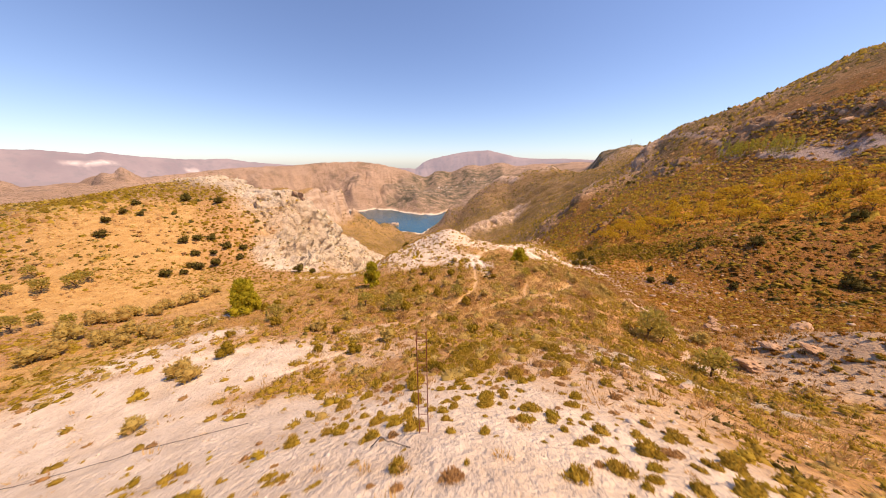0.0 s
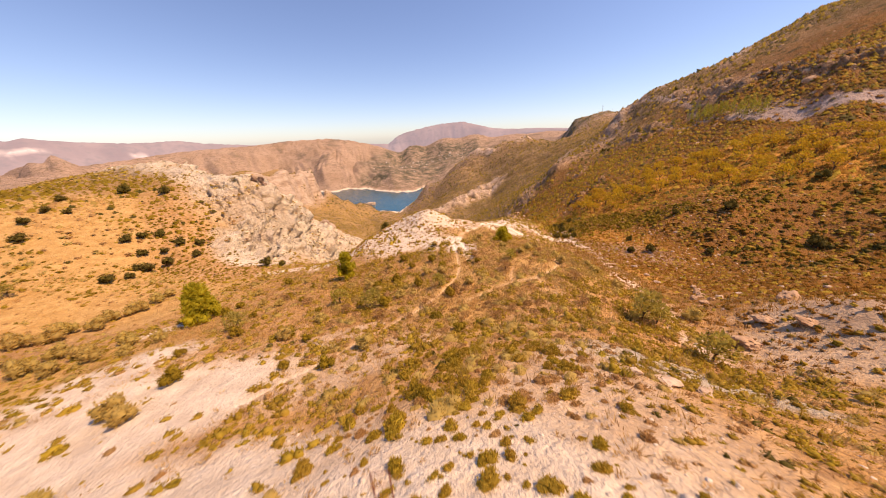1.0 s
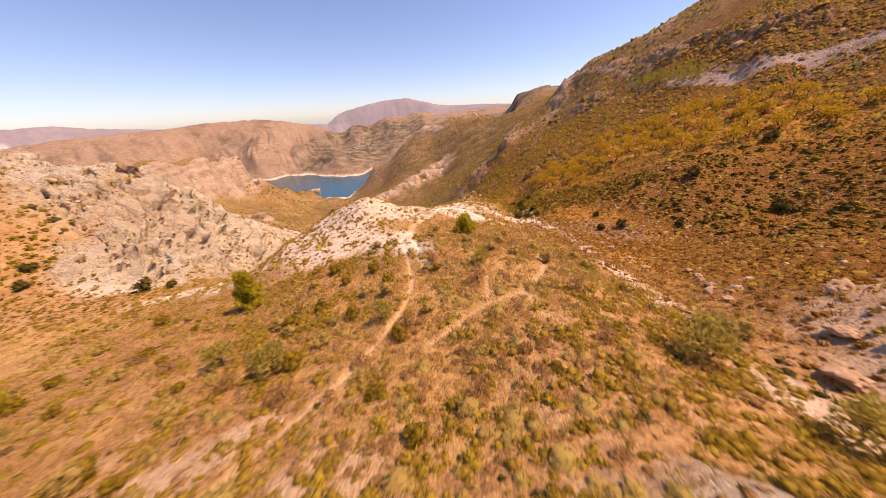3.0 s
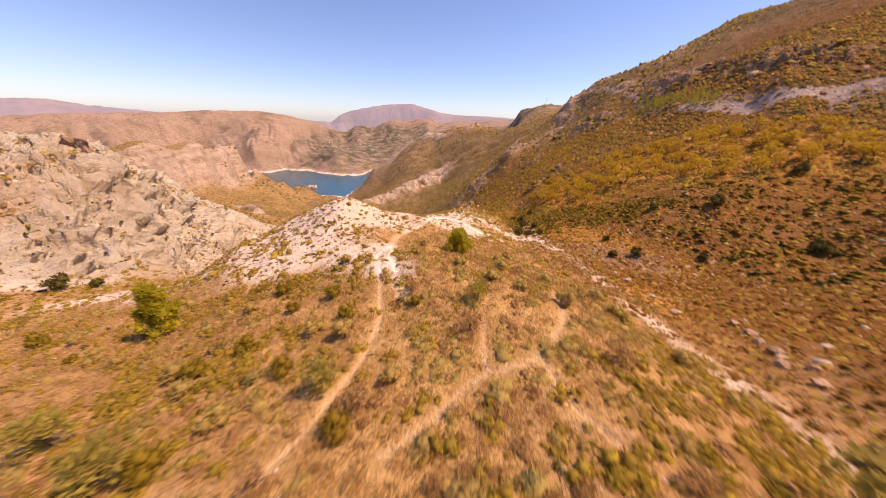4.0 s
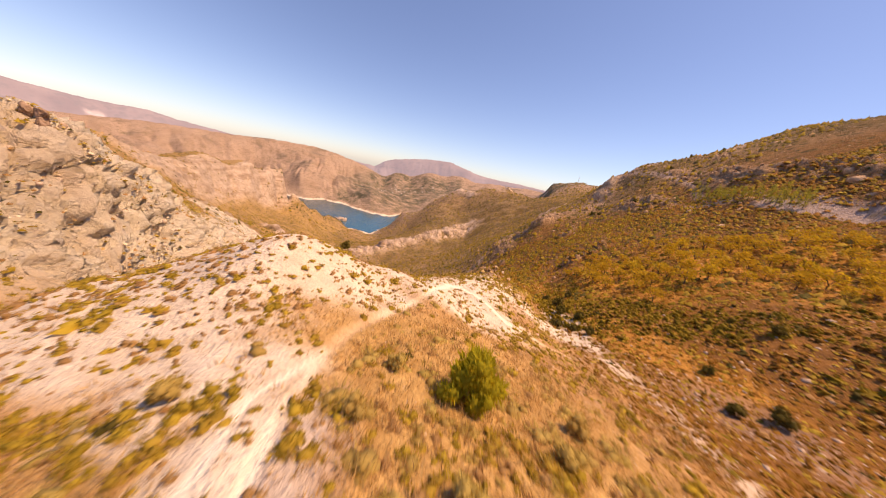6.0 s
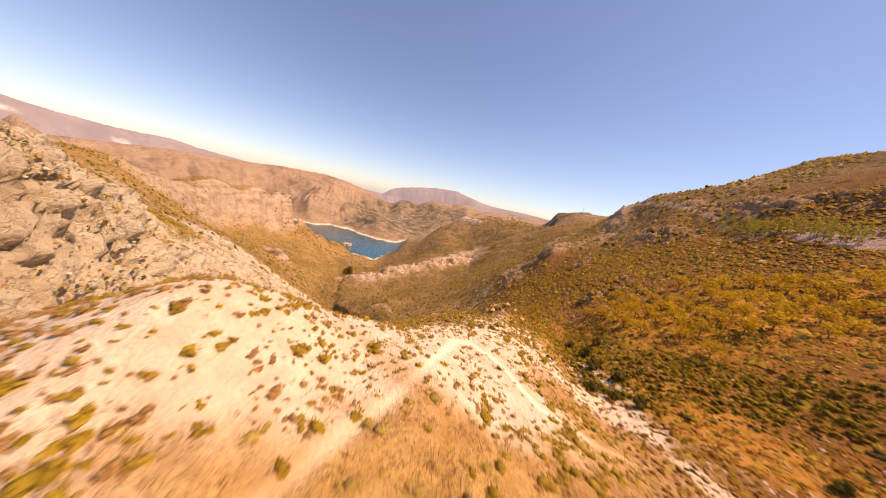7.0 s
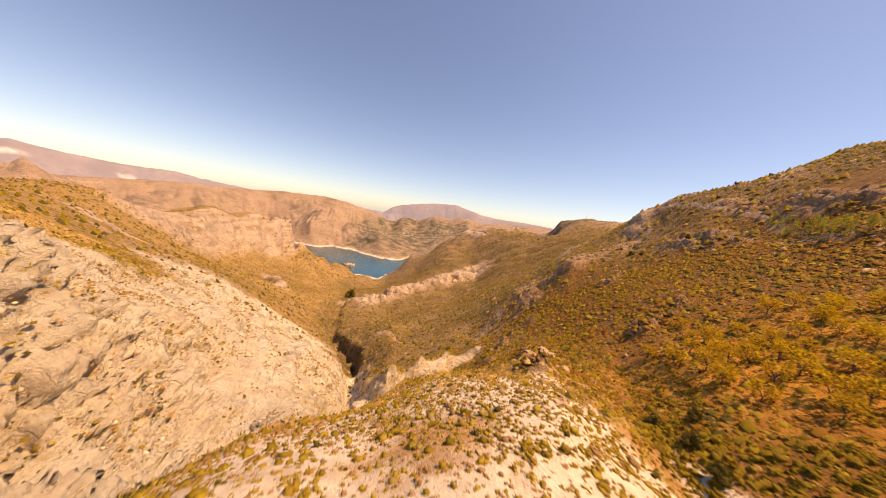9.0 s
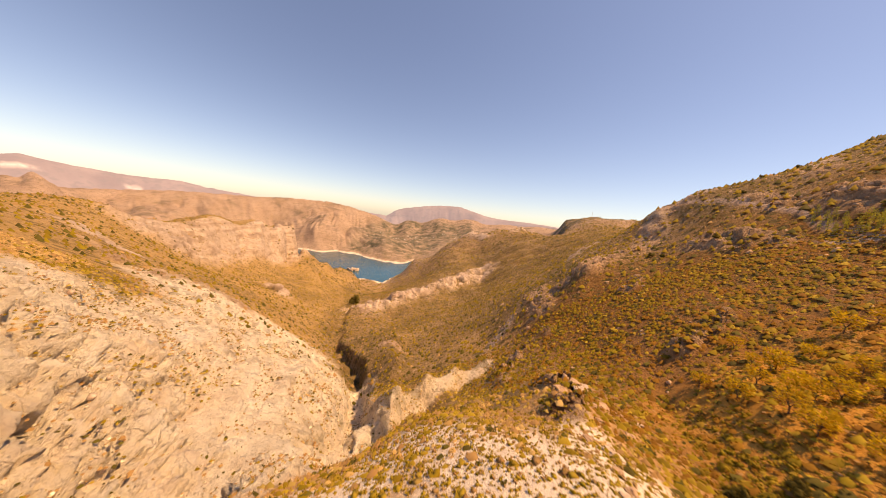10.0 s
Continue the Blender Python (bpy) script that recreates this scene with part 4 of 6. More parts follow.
def sown(name, kind, x, y, size, forms, label, category, height=1.0, sink=0.03):
    """Many plants of one kind joined into one object of kind stuff."""
    if not len(x):
        return
    z = ground_z(x, y) - sink * size
    verts, faces, tints, base = [], [], [], 0
    pick, turn = rng.integers(0, len(forms), len(x)), rng.uniform(0, 2 * math.pi, len(x))
    tall, tint = rng.uniform(0.75, 1.25, len(x)) * height, rng.uniform(0, 1, len(x))
    for k, (v, f) in enumerate(forms):
        w = np.flatnonzero(pick == k)
        if not len(w):
            continue
        c, s = np.cos(turn[w])[:, None], np.sin(turn[w])[:, None]
        sz = size[w][:, None]
        block = np.stack([(v[:, 0] * c - v[:, 1] * s) * sz + x[w][:, None], (v[:, 0] * s + v[:, 1] * c) * sz + y[w][:, None],
                          v[:, 2] * sz * tall[w][:, None] + z[w][:, None]], -1)
        verts.append(block.reshape(-1, 3))
        faces.append((f[None] + (base + np.arange(len(w)) * len(v))[:, None, None]).reshape(-1, f.shape[1]))
        tints.append(np.repeat(tint[w], len(v)))
        base += len(w) * len(v)
    me = mesh_of(name, np.concatenate(verts), np.concatenate(faces), LEAF[kind] if kind in LEAF else kind, False, np.concatenate(tints))
    return tagged(new(name, me), label, category, kind="stuff")


def jittered(x0, x1, y0, y1, cell):
    gx, gy = np.meshgrid(np.arange(x0, x1, cell), np.arange(y0, y1, cell))
    return (gx + rng.uniform(0, cell, gx.shape)).ravel(), (gy + rng.uniform(0, cell, gy.shape)).ravel()


def in_view(x, y, slack=6):
    """The wedge of country that lies ahead of the flight."""
    a = np.degrees(np.arctan2(x - HUB[0], y - HUB[1]))
    return (a > -76) & (a < 78) & (y > 2)


def sizes(low, high, n):
    """Many small plants, few large ones."""
    return low + (high - low) * gen.uniform(0, 1, n) ** 1.7


# ---- scrub, near to far ----
def kind_shares(x, y, z, r):
    """How likely each kind of plant is at a spot."""
    white, straw, rock, trail, grove = cover(x, y, z)
    thick = smooth(-0.35, 0.35, 0.6 * fbm(x / 6, y / 6, 7.7, 3, 71) + 0.6 * fbm(x / 1.9, y / 1.9, 2.7, 2, 72))
    green_belt = np.maximum.reduce([patch(x, y, 80, 92, 12, 7, -25), patch(x, y, 64, 116, 7, 12, -10), patch(x, y, 62, 104, 5, 8, 10), patch(x, y, 74, 108, 6, 9, 0)])
    west = np.maximum.reduce([patch(x, y, -108, 124, 30, 12, 10), patch(x, y, -80, 108, 12, 14, 20), patch(x, y, -125, 100, 14, 14)])
    wedge = np.maximum(*wedge_parts(x, y))
    spur = np.maximum(patch(x, y, 19, 48, 11, 13), patch(x, y, 21, 66, 11, 9))
    east = smooth(55, 75, x) * (r < 420)
    lee = np.maximum(patch(x, y, 14, 33, 16, 9, 10), patch(x, y, 12, 22, 14, 6, 0))
    open_field = np.maximum(patch(x, y, -78, 52, 34, 11, 12), patch(x, y, -100, 85, 14, 8))
    marl = np.maximum(patch(x, y, -28, 15, 26, 16, 18), 0.55 * patch(x, y, -9, 6, 9, 5, 8))
    soil = (1 - white) * (1 - 0.8 * straw) * (1 - 0.75 * rock)
    no = np.clip((1 - 1.6 * trail), 0, 1) * (1 - beaten(x, y)) * (1 - 0.9 * strip(x, y, ROAD_BANK, 4.2))
    gold = no * (0.3 * wedge + 0.3 * lee * thick + soil * (0.2 + 0.7 * thick) * (1 - 0.2 * east) + white * (1 - 0.85 * marl) * (0.12 + 0.55 * smooth(0.2, 0.75, thick)) + 0.10 * straw * thick)
    brown = no * (soil * (0.09 + 0.2 * (1 - thick)) * (1 - 0.1 * east) + white * 0.06 * (1 - 0.6 * marl) + 0.08 * straw + 0.30 * rock)
    fold = smooth(-0.15, 0.3, fbm(x / 14, y / 14, 3.9, 4, 73)) * (x < -40)
    broom = no * (0.26 * fold + 0.13 * spur + 0.34 * west + soil * 0.12 + 0.06 * straw)
    tuft = no * (0.55 * straw + 0.2 * soil + 0.07 * white) * (1 - 0.3 * open_field)
    green = no * (0.9 * green_belt + 0.5 * wedge + 0.6 * west * thick + 0.34 * fold + soil * 0.05 * thick + 0.22 * east * soil * thick)
    dark = no * (0.03 * soil + 0.12 * rock + 0.04 * east * (1 - white) * thick)
    away = smooth(100, 150, r)
    green = green + 0.35 * away * gold
    valley = smooth(165, 200, y) * (1 - smooth(520, 640, y)) * smooth(-30, 10, x) * (1 - rock) * (1 - trail)
    green = green + 0.24 * valley
    gold = gold + 0.16 * valley
    brown = brown + 0.2 * away * gold
    gold = gold * (1 - 0.5 * away)
    dark = dark + 0.05 * away * (1 - trail) * (1 - 0.5 * rock)
    brown *= 1 - 0.35 * open_field
    trees = np.maximum.reduce([patch(x, y, 98, 132, 17, 26, 15), patch(x, y, 126, 108, 22, 42, 10), patch(x, y, 82, 118, 7, 10, 0)])
    for share_of in (gold, brown, broom, green, dark):
        share_of *= 1 - 0.6 * trees
    brown += 0.1 * no * open_field * thick
    flank = no * np.maximum(patch(x, y, 15, 12, 11, 9, 10), patch(x, y, 24, 11, 9, 9))
    gold += 0.25 * flank * thick
    brown += 0.12 * flank
    for share_of in (gold, broom, green, dark):
        share_of *= (1 - 0.85 * open_field)
    for share_of in (gold, brown, broom, tuft):
        share_of *= (1 - 0.9 * np.maximum(green_belt, 0.75 * wedge))
    return {"green": green, "dark": dark, "gold": gold, "broom": broom, "brown": brown, "tuft": tuft}


def chosen(x, y, r, fill=1.0):
    """Kind of plant for each spot, or none."""
    shares = kind_shares(x, y, lie(x, y), r)
    dice, total, out = rng.uniform(0, 1, len(x)), 0.0, {}
    for kind, s in shares.items():
        out[kind] = (dice >= total) & (dice < total + s * fill)
        total = total + s * fill
    return out


WORDS = {
    "gold": ("shrub", "low golden-green cushion scrub on stony ground", "shrub"),
    "brown": ("dry_shrub", "dried brown cushion scrub on stony ground", "shrub"),
    "broom": ("broom_bush", "feathery grey-green broom among dry grass", "bush"),
    "tuft": ("grass_tuft", "bleached straw grass tuft on dry soil", "grass"),
    "green": ("green_shrub", "dense olive-green scrub in a moist hollow", "shrub"),
    "dark": ("evergreen_bush", "dark evergreen bush on a dry slope", "bush"),
}
NEAR_SIZE = {"gold": (0.5, 2.0), "brown": (0.45, 1.4), "broom": (0.7, 2.2), "tuft": (0.5, 1.0), "green": (0.5, 1.7), "dark": (0.5, 1.6)}

# the nearest plants, each a thing of its own
x, y = jittered(-16, 30, 4, 62, 0.74)
r = np.hypot(x - HUB[0], y - HUB[1])
kinds = chosen(x, y, r, 1.1)
lane = np.abs(x - np.interp(y, [0, 11, 28, 50, 62], [0, 1.2, 6.6, 12.7, 14])) < np.interp(y, [0, 20, 62], [9, 8, 6])
QUOTA = {"gold": 290, "brown": 160, "broom": 90, "tuft": 200, "green": 50, "dark": 12}
for kind, mask in kinds.items():
    name, label, category = WORDS[kind]
    w = np.flatnonzero(mask & lane)[: QUOTA[kind]]
    spare = np.flatnonzero(mask & ~np.isin(np.arange(len(x)), w))
    z = ground_z(x, y) if len(w) else None
    forms = [mesh_of(name, *shrub_form(kind, 380 if kind not in ("tuft", "broom") else 70, gen, 8, 3, 4), LEAF[kind]) for _ in range(5)]
    for i in w:
        size = sizes(*NEAR_SIZE[kind], None) * (0.5 if y[i] < 14 else 0.8 if y[i] < 25 else 0.95)
        ob = new(name, forms[gen.integers(0, 5)])
        ob.matrix_world = Matrix.LocRotScale((x[i], y[i], z[i] - 0.04), Euler((0, 0, gen.uniform(0, 6.28))), (size, size, size * gen.uniform(0.55, 0.9)))
        tagged(ob, label, category, "scrub along the spur")
    forms = [shrub_form(kind, 64 if kind != "tuft" else 24, gen, 5, 2, 3) for _ in range(6)]
    sown(name + "_cover", kind, x[spare], y[spare], sizes(*NEAR_SIZE[kind], len(spare)) * np.where(y[spare] < 14, 0.55, np.where(y[spare] < 25, 0.8, 0.95)), forms, label, category, 0.75)

# the rest of the near ground
x, y = jittered(-110, 75, 2, 112, 1.0)
r = np.hypot(x - HUB[0], y - HUB[1])
w = in_view(x, y) & (r < 118) & ~((x > -16) & (x < 30) & (y > 4) & (y < 62)) & (r > 5)
x, y, r = x[w], y[w], r[w]
knoll = np.maximum.reduce([patch(x, y, 3, 82, 20, 12, 5), patch(x, y, 22, 98, 18, 12, 25), patch(x, y, 8, 100, 18, 16), patch(x, y, 44, 112, 9, 18, 10)])
for kind, mask in chosen(x, y, r, 1.1).items():
    name, label, category = WORDS[kind]
    mask = mask & (rng.uniform(0, 1, len(x)) > 0.6 * knoll * (kind not in ("brown",)))
    forms = [shrub_form(kind, 26 if kind != "tuft" else 12, gen, 5, 2, 2) for _ in range(6)]
    east = mask & (x > 34 + 0.22 * (y - 40)) & (kind in ("gold", "brown", "broom", "tuft"))
    mask = mask & ~east
    sown(name + "_cover", kind, x[mask], y[mask], sizes(*NEAR_SIZE[kind], mask.sum()), forms, label, category, 0.75)
    sown(name + "_cover", "russet", x[east], y[east], sizes(0.45, 1.6, east.sum()), forms, "russet-brown scrub on a stony gully side", category, 0.65)

# a close sward of dead grass over the spur
x, y = jittered(-44, 46, 8, 78, 0.42)
white, straw, rock, trail, grove = cover(x, y, lie(x, y))
sward = np.maximum(0.3 + smooth(22, 32, y) * 0.4, straw * 0.95) * (1 - white) * (1 - beaten(x, y))
w = (rng.uniform(0, 1, len(x)) < sward) & (smooth(-0.5, 0.5, fbm(x / 3, y / 3, 1.7, 3, 77)) > rng.uniform(0, 0.55, len(x)))
forms = [shrub_form("tuft", 9, gen) for _ in range(6)]
half = rng.uniform(0, 1, len(x)) < 0.72
sown("sward", "tuft", x[w & half], y[w & half], gen.uniform(0.35, 0.85, (w & half).sum()), forms, "close sward of bleached dead grass", "grass")
sown("dead_grass", "brown", x[w & ~half], y[w & ~half], gen.uniform(0.35, 0.85, (w & ~half).sum()), forms, "withered reddish-brown grass among scrub", "grass")

# the green band along the hollow
x, y = jittered(48, 96, 76, 148, 1.0)
band = np.maximum.reduce([patch(x, y, 80, 93, 12, 7, -25), patch(x, y, 63, 116, 6, 13, -12), patch(x, y, 60, 103, 4, 9, 10), patch(x, y, 75, 106, 6, 9, 0), patch(x, y, 74, 134, 5, 12, -25), patch(x, y, 96, 112, 9, 6, 0)])
w = rng.uniform(0, 1, len(x)) < 0.7 * band
forms = [shrub_form("green", 24, gen, 5, 2, 3) for _ in range(6)]
sown("green_shrub_cover", "green", x[w], y[w], sizes(0.7, 2.4, w.sum()), forms, "dense olive-green scrub filling a hollow", "shrub")

# low heather over the stony east slope
x, y = jittered(36, 170, 18, 150, 0.85)
w = (rng.uniform(0, 1, len(x)) < 0.6 + 0.35 * patch(x, y, 62, 66, 26, 30)) & (x > 36 + 0.22 * (y - 40)) & (cover(x, y, lie(x, y))[0] < 0.4) & in_view(x, y) & (strip(x, y, ROAD_BANK, 4.2) < 0.4)
x, y = x[w], y[w]
forms = [merged(dome(5, 1, 0.7, gen, 0.4), sprays(4, 0.35, 0.8, gen)) for _ in range(5)]
tone = rng.uniform(0, 1, len(x)) + 0.35 * fbm(x / 9, y / 9, 4.2, 3, 75)
for leaf, low, high, words in (("russet", -9, 0.42, "low russet heather on a stony slope"), ("brown", 0.42, 0.54, "dry brown heather on a stony slope"), ("gold", 0.54, 0.84, "low golden heather on a stony slope"), ("green", 0.84, 9, "low olive heather on a stony slope")):
    w = (tone >= low) & (tone < high)
    sown("heather", leaf, x[w], y[w], sizes(0.35, 1.25, w.sum()), forms, words, "scrub", 0.6)

# even dots of tussock on the white knoll and crest
x, y = jittered(-28, 62, 64, 156, 1.05)
white = np.maximum(cover(x, y, lie(x, y))[0], patch(x, y, 36, 134, 17, 14, -10))
w = (white > 0.4) & (rng.uniform(0, 1, len(x)) < 0.8) & (smooth(-0.5, 0.4, fbm(x / 5, y / 5, 3.3, 3, 78)) > rng.uniform(0, 0.8, len(x))) & (beaten(x, y) < 0.15)
forms = [shrub_form("brown", 12, gen, 4, 2, 2) for _ in range(6)]
sown("tussock_cover", "brown", x[w], y[w], sizes(0.4, 1.2, w.sum()) * (1.15 - 0.15 * smooth(-6, 8, x[w])), forms, "small brown tussocks dotting white marl", "tussock", 0.7)
w = (white > 0.4) & (rng.uniform(0, 1, len(x)) < 0.55) & (beaten(x, y) < 0.15)
x, y = x[w] + 0.6, y[w] + 0.4
sown("gold_tussock_cover", "gold", x, y, sizes(0.4, 1.2, len(x)) * (1.1 - 0.1 * smooth(-6, 8, x)), forms, "small golden tussocks dotting white marl", "tussock", 0.65)

# thick golden tussock over the end of the spur
x, y = jittered(4, 62, 102, 162, 0.75)
w = (np.maximum(patch(x, y, 29, 125, 17, 18, 20), patch(x, y, 18, 142, 13, 10, 10)) > 0.3) & (rng.uniform(0, 1, len(x)) < 0.4 + 0.6 * smooth(-0.3, 0.3, fbm(x / 6, y / 6, 5.3, 3, 80)))
sown("gold_tussock_cover", "gold", x[w], y[w], sizes(0.45, 1.3, w.sum()), forms, "golden tussocks thick over a marl spur", "tussock", 0.75)

# tussocks dotting the pale ground of the gully side
x, y = jittered(22, 62, 8, 38, 1.05)
w = (np.maximum(patch(x, y, 40, 21, 17, 9, 25), patch(x, y, 45, 28, 11, 6, 10)) > 0.25) & (rng.uniform(0, 1, len(x)) < 0.2 + 0.5 * smooth(-0.3, 0.4, fbm(x / 5, y / 5, 6.3, 3, 81)))
half = rng.uniform(0, 1, len(x)) < 0.55
sown("gully_tussock", "gold", x[w & half], y[w & half], sizes(0.45, 1.4, (w & half).sum()), forms, "golden tussocks dotting a pale gully side", "tussock", 0.7)
sown("gully_tussock", "brown", x[w & ~half], y[w & ~half], sizes(0.4, 1.2, (w & ~half).sum()), forms, "dry brown tussocks dotting a pale gully side", "tussock", 0.7)

# broader cushions on the west flank of the knoll
x, y = jittered(-24, 14, 70, 98, 1.25)
w = (rng.uniform(0, 1, len(x)) < 0.6 * (1 - smooth(5, 13, x))) & (cover(x, y, lie(x, y))[0] > 0.4)
x, y = x[w], y[w]
forms = [shrub_form("brown", 30, gen, 6, 2, 3) for _ in range(5)]
half = rng.uniform(0, 1, len(x)) < 0.5
sown("cushion_scrub", "brown", x[half], y[half], sizes(0.45, 1.2, half.sum()), forms, "flat brown cushion scrub on white marl", "scrub", 0.55)
sown("cushion_scrub", "gold", x[~half], y[~half], sizes(0.45, 1.2, (~half).sum()), forms, "flat golden cushion scrub on white marl", "scrub", 0.55)

# small tussocks clinging to the limestone
x, y = jittered(-150, 10, 96, 300, 1.75)
rock = cover(x, y, lie(x, y))[2]
w = (rock > 0.45) & (rng.uniform(0, 1, len(x)) < 0.25 + 0.5 * smooth(-0.3, 0.4, fbm(x / 17, y / 17, 2.4, 3, 79)))
forms = [shrub_form("brown", 6, gen, 4, 1, 1) for _ in range(5)]
half = rng.uniform(0, 1, len(x)) < 0.55
sown("cliff_tussock", "green", x[w & half], y[w & half], sizes(0.45, 1.5, (w & half).sum()), forms, "small olive tussocks clinging to limestone", "tussock", 0.8, 0.1)
sown("cliff_tussock", "brown", x[w & ~half], y[w & ~half], sizes(0.45, 1.4, (w & ~half).sum()), forms, "small dry tussocks clinging to limestone", "tussock", 0.8, 0.1)

# middle distance
x, y = jittered(-300, 300, 20, 330, 1.15)
r = np.hypot(x - HUB[0], y - HUB[1])
w = in_view(x, y) & (r >= 118) & (r < 275) | (x > 75) & (r < 118) & in_view(x, y)
x, y, r = x[w], y[w], r[w]
for kind, mask in chosen(x, y, r, 1.0).items():
    name, label, category = WORDS[kind]
    forms = [shrub_form(kind, 5, gen, 4, 2, 1) for _ in range(5)]
    plain = [merged(dome(5, 1, 0.8, gen, 0.4), sprays(3, 0.3, 0.85, gen)) for _ in range(5)]
    mask = mask & (rng.uniform(0, 1, len(x)) < 0.5 + 0.65 * smooth(-0.3, 0.3, fbm(x / 16, y / 16, lie(x, y) / 2.2, 3, 74)))
    big = sizes(0.5, 2.1, mask.sum()) * (1 + 0.15 * smooth(55, 75, x[mask])) * np.where(cover(x[mask], y[mask], lie(x[mask], y[mask]))[2] > 0.4, 0.55, 1.0)
    near = r[mask] < 138
    tone = rng.uniform(0, 1, mask.sum()) + 0.4 * fbm(x[mask] / 15, y[mask] / 15, 5.2, 3, 76)
    shift = np.where(tone < 0.6, "russet", np.where(tone < 0.76, "green", np.where(tone < 0.97, "gold", "dark")))
    leaf = np.where((kind in ("gold", "brown", "broom", "tuft")) & (x[mask] > 52 + 6 * vnoise(x[mask] / 9, y[mask] / 9, 0.7, 8)), shift, kind)
    for tone in sorted(set(leaf)):
        words = label if tone == kind else "russet-brown scrub covering a terraced slope"
        for zone, shapes in ((near, forms), (~near, plain)):
            w = zone & (leaf == tone)
            sown(name + "_cover", str(tone), x[mask][w], y[mask][w], big[w], shapes, words, category, 0.78)

# the ridges above the reservoir
x, y = jittered(-500, 1300, 850, 1850, 11.0)
r = np.hypot(x - HUB[0], y - HUB[1])
w = (r >= 1000) & (r < 1900) & (np.degrees(np.arctan2(x, y)) > -24) & (np.degrees(np.arctan2(x, y)) < 44)
x, y, r = x[w], y[w], r[w]
z = lie(x, y)
w = (z > LAKE_Z + 8) & (rng.uniform(0, 1, len(x)) < 0.55)
x, y = x[w], y[w]
forms = [dome(5, 1, 0.8, gen, 0.35) for _ in range(4)]
half = rng.uniform(0, 1, len(x)) < 0.5
sown("shrub_cover", "green", x[half], y[half], sizes(3.0, 9.0, half.sum()), forms, "olive scrub on a ridge above the reservoir", "shrub")
sown("evergreen_bush_cover", "dark", x[~half], y[~half], sizes(3.0, 9.0, (~half).sum()), forms, "dark scrub on a ridge above the reservoir", "bush")

# far slopes
x, y = jittered(-700, 700, 200, 1150, 4.4)
r = np.hypot(x - HUB[0], y - HUB[1])
w = in_view(x, y) & (r >= 275) & (r < 1000)
x, y, r = x[w], y[w], r[w]
for kind, mask in chosen(x, y, r, 0.95).items():
    if kind in ("tuft", "broom"):
        continue
    name, label, category = WORDS[kind]
    forms = [dome(5, 1, 0.8, gen, 0.35) for _ in range(4)]
    if kind == "brown":
        mask = mask & (rng.uniform(0, 1, len(x)) < 0.5)
    if kind == "gold":
        some = mask & (rng.uniform(0, 1, len(x)) < 0.4)
        sown("evergreen_bush_cover", "dark", x[some], y[some], sizes(1.5, 4.5, some.sum()), forms, WORDS["dark"][1], "bush")
        mask = mask & ~some
        name, label, category = WORDS["green"]
        sown(name + "_cover", "green", x[mask], y[mask], sizes(1.2, 4.5, mask.sum()), forms, "olive-green scrub dotting a far slope", category)
        continue
    sown(name + "_cover", kind, x[mask], y[mask], sizes(1.0, 4.0, mask.sum()), forms, label, category)


# ---- rocks ----
def rock_form(gen, level=2, planes=14, squash=0.7):
    """A broken block: a ball cut by random planes, slightly pitted."""
    bm = bmesh.new()
    bmesh.ops.create_icosphere(bm, subdivisions=level, radius=1)
    d = np.array([v.co for v in bm.verts])
    f = np.array([[v.index for v in face.verts] for face in bm.faces])
    bm.free()
    n = gen.normal(0, 1, (planes, 3))
    n /= np.linalg.norm(n, axis=1, keepdims=True)
    reach = gen.uniform(0.42, 0.85, planes)
    r = np.min(np.where(d @ n.T > 0.05, reach / np.maximum(d @ n.T, 0.05), 9), axis=1)
    r = np.minimum(r, 1.25) * (1 + 0.10 * fbm(d[:, 0] * 3 + gen.uniform(0, 50), d[:, 1] * 3, d[:, 2] * 3, 2, 5))
    return d * r[:, None] * [0.5, 0.5, 0.5 * squash], f


def strewn(name, mat, x, y, size, forms, label, category, sink=0.12, height=1.0):
    return sown(name, mat, x, y, size, forms, label, category, height, sink)


gen = np.random.default_rng(11)
pebbles = [rock_form(gen, 1, 9) for _ in range(6)]
blocks = [rock_form(gen, 2 if k < 2 else 1, 16, 0.8) for k in range(7)]

BROWNSTONE = plain_material("brown_weathered_rock", (0.22, 0.14, 0.09), (0.40, 0.27, 0.18), 0.8, 0.95, 0, 0.7, 0.2)

# stones on the launch slope
x, y = jittered(-20, 26, 3, 24, 0.42)
w = (cover(x, y, lie(x, y))[0] > 0.4) & (rng.uniform(0, 1, len(x)) < 0.75)
strewn("rubble", PALESTONE, x[w], y[w], gen.gamma(1.6, 0.055, w.sum()) + 0.05, pebbles, "pale angular stones strewn over a marl slope", "stones")
x, y = jittered(-18, 26, 4, 34, 2.4)
w = (rng.uniform(0, 1, len(x)) < 0.4)
strewn("darker_rubble", STONE, x[w], y[w], gen.gamma(1.6, 0.09, w.sum()) + 0.08, pebbles, "grey-brown stones lying among scrub", "stones")
# pale chips over the whole spur
x, y = jittered(-40, 40, 8, 84, 1.1)
w = (rng.uniform(0, 1, len(x)) < 0.25 + 0.5 * smooth(0.0, 0.4, fbm(x / 5, y / 5, 8.1, 3, 86)))
strewn("stone_chips", PALESTONE, x[w], y[w], gen.gamma(1.4, 0.07, w.sum()) + 0.07, pebbles, "pale stone chips lying between tufts", "stones")
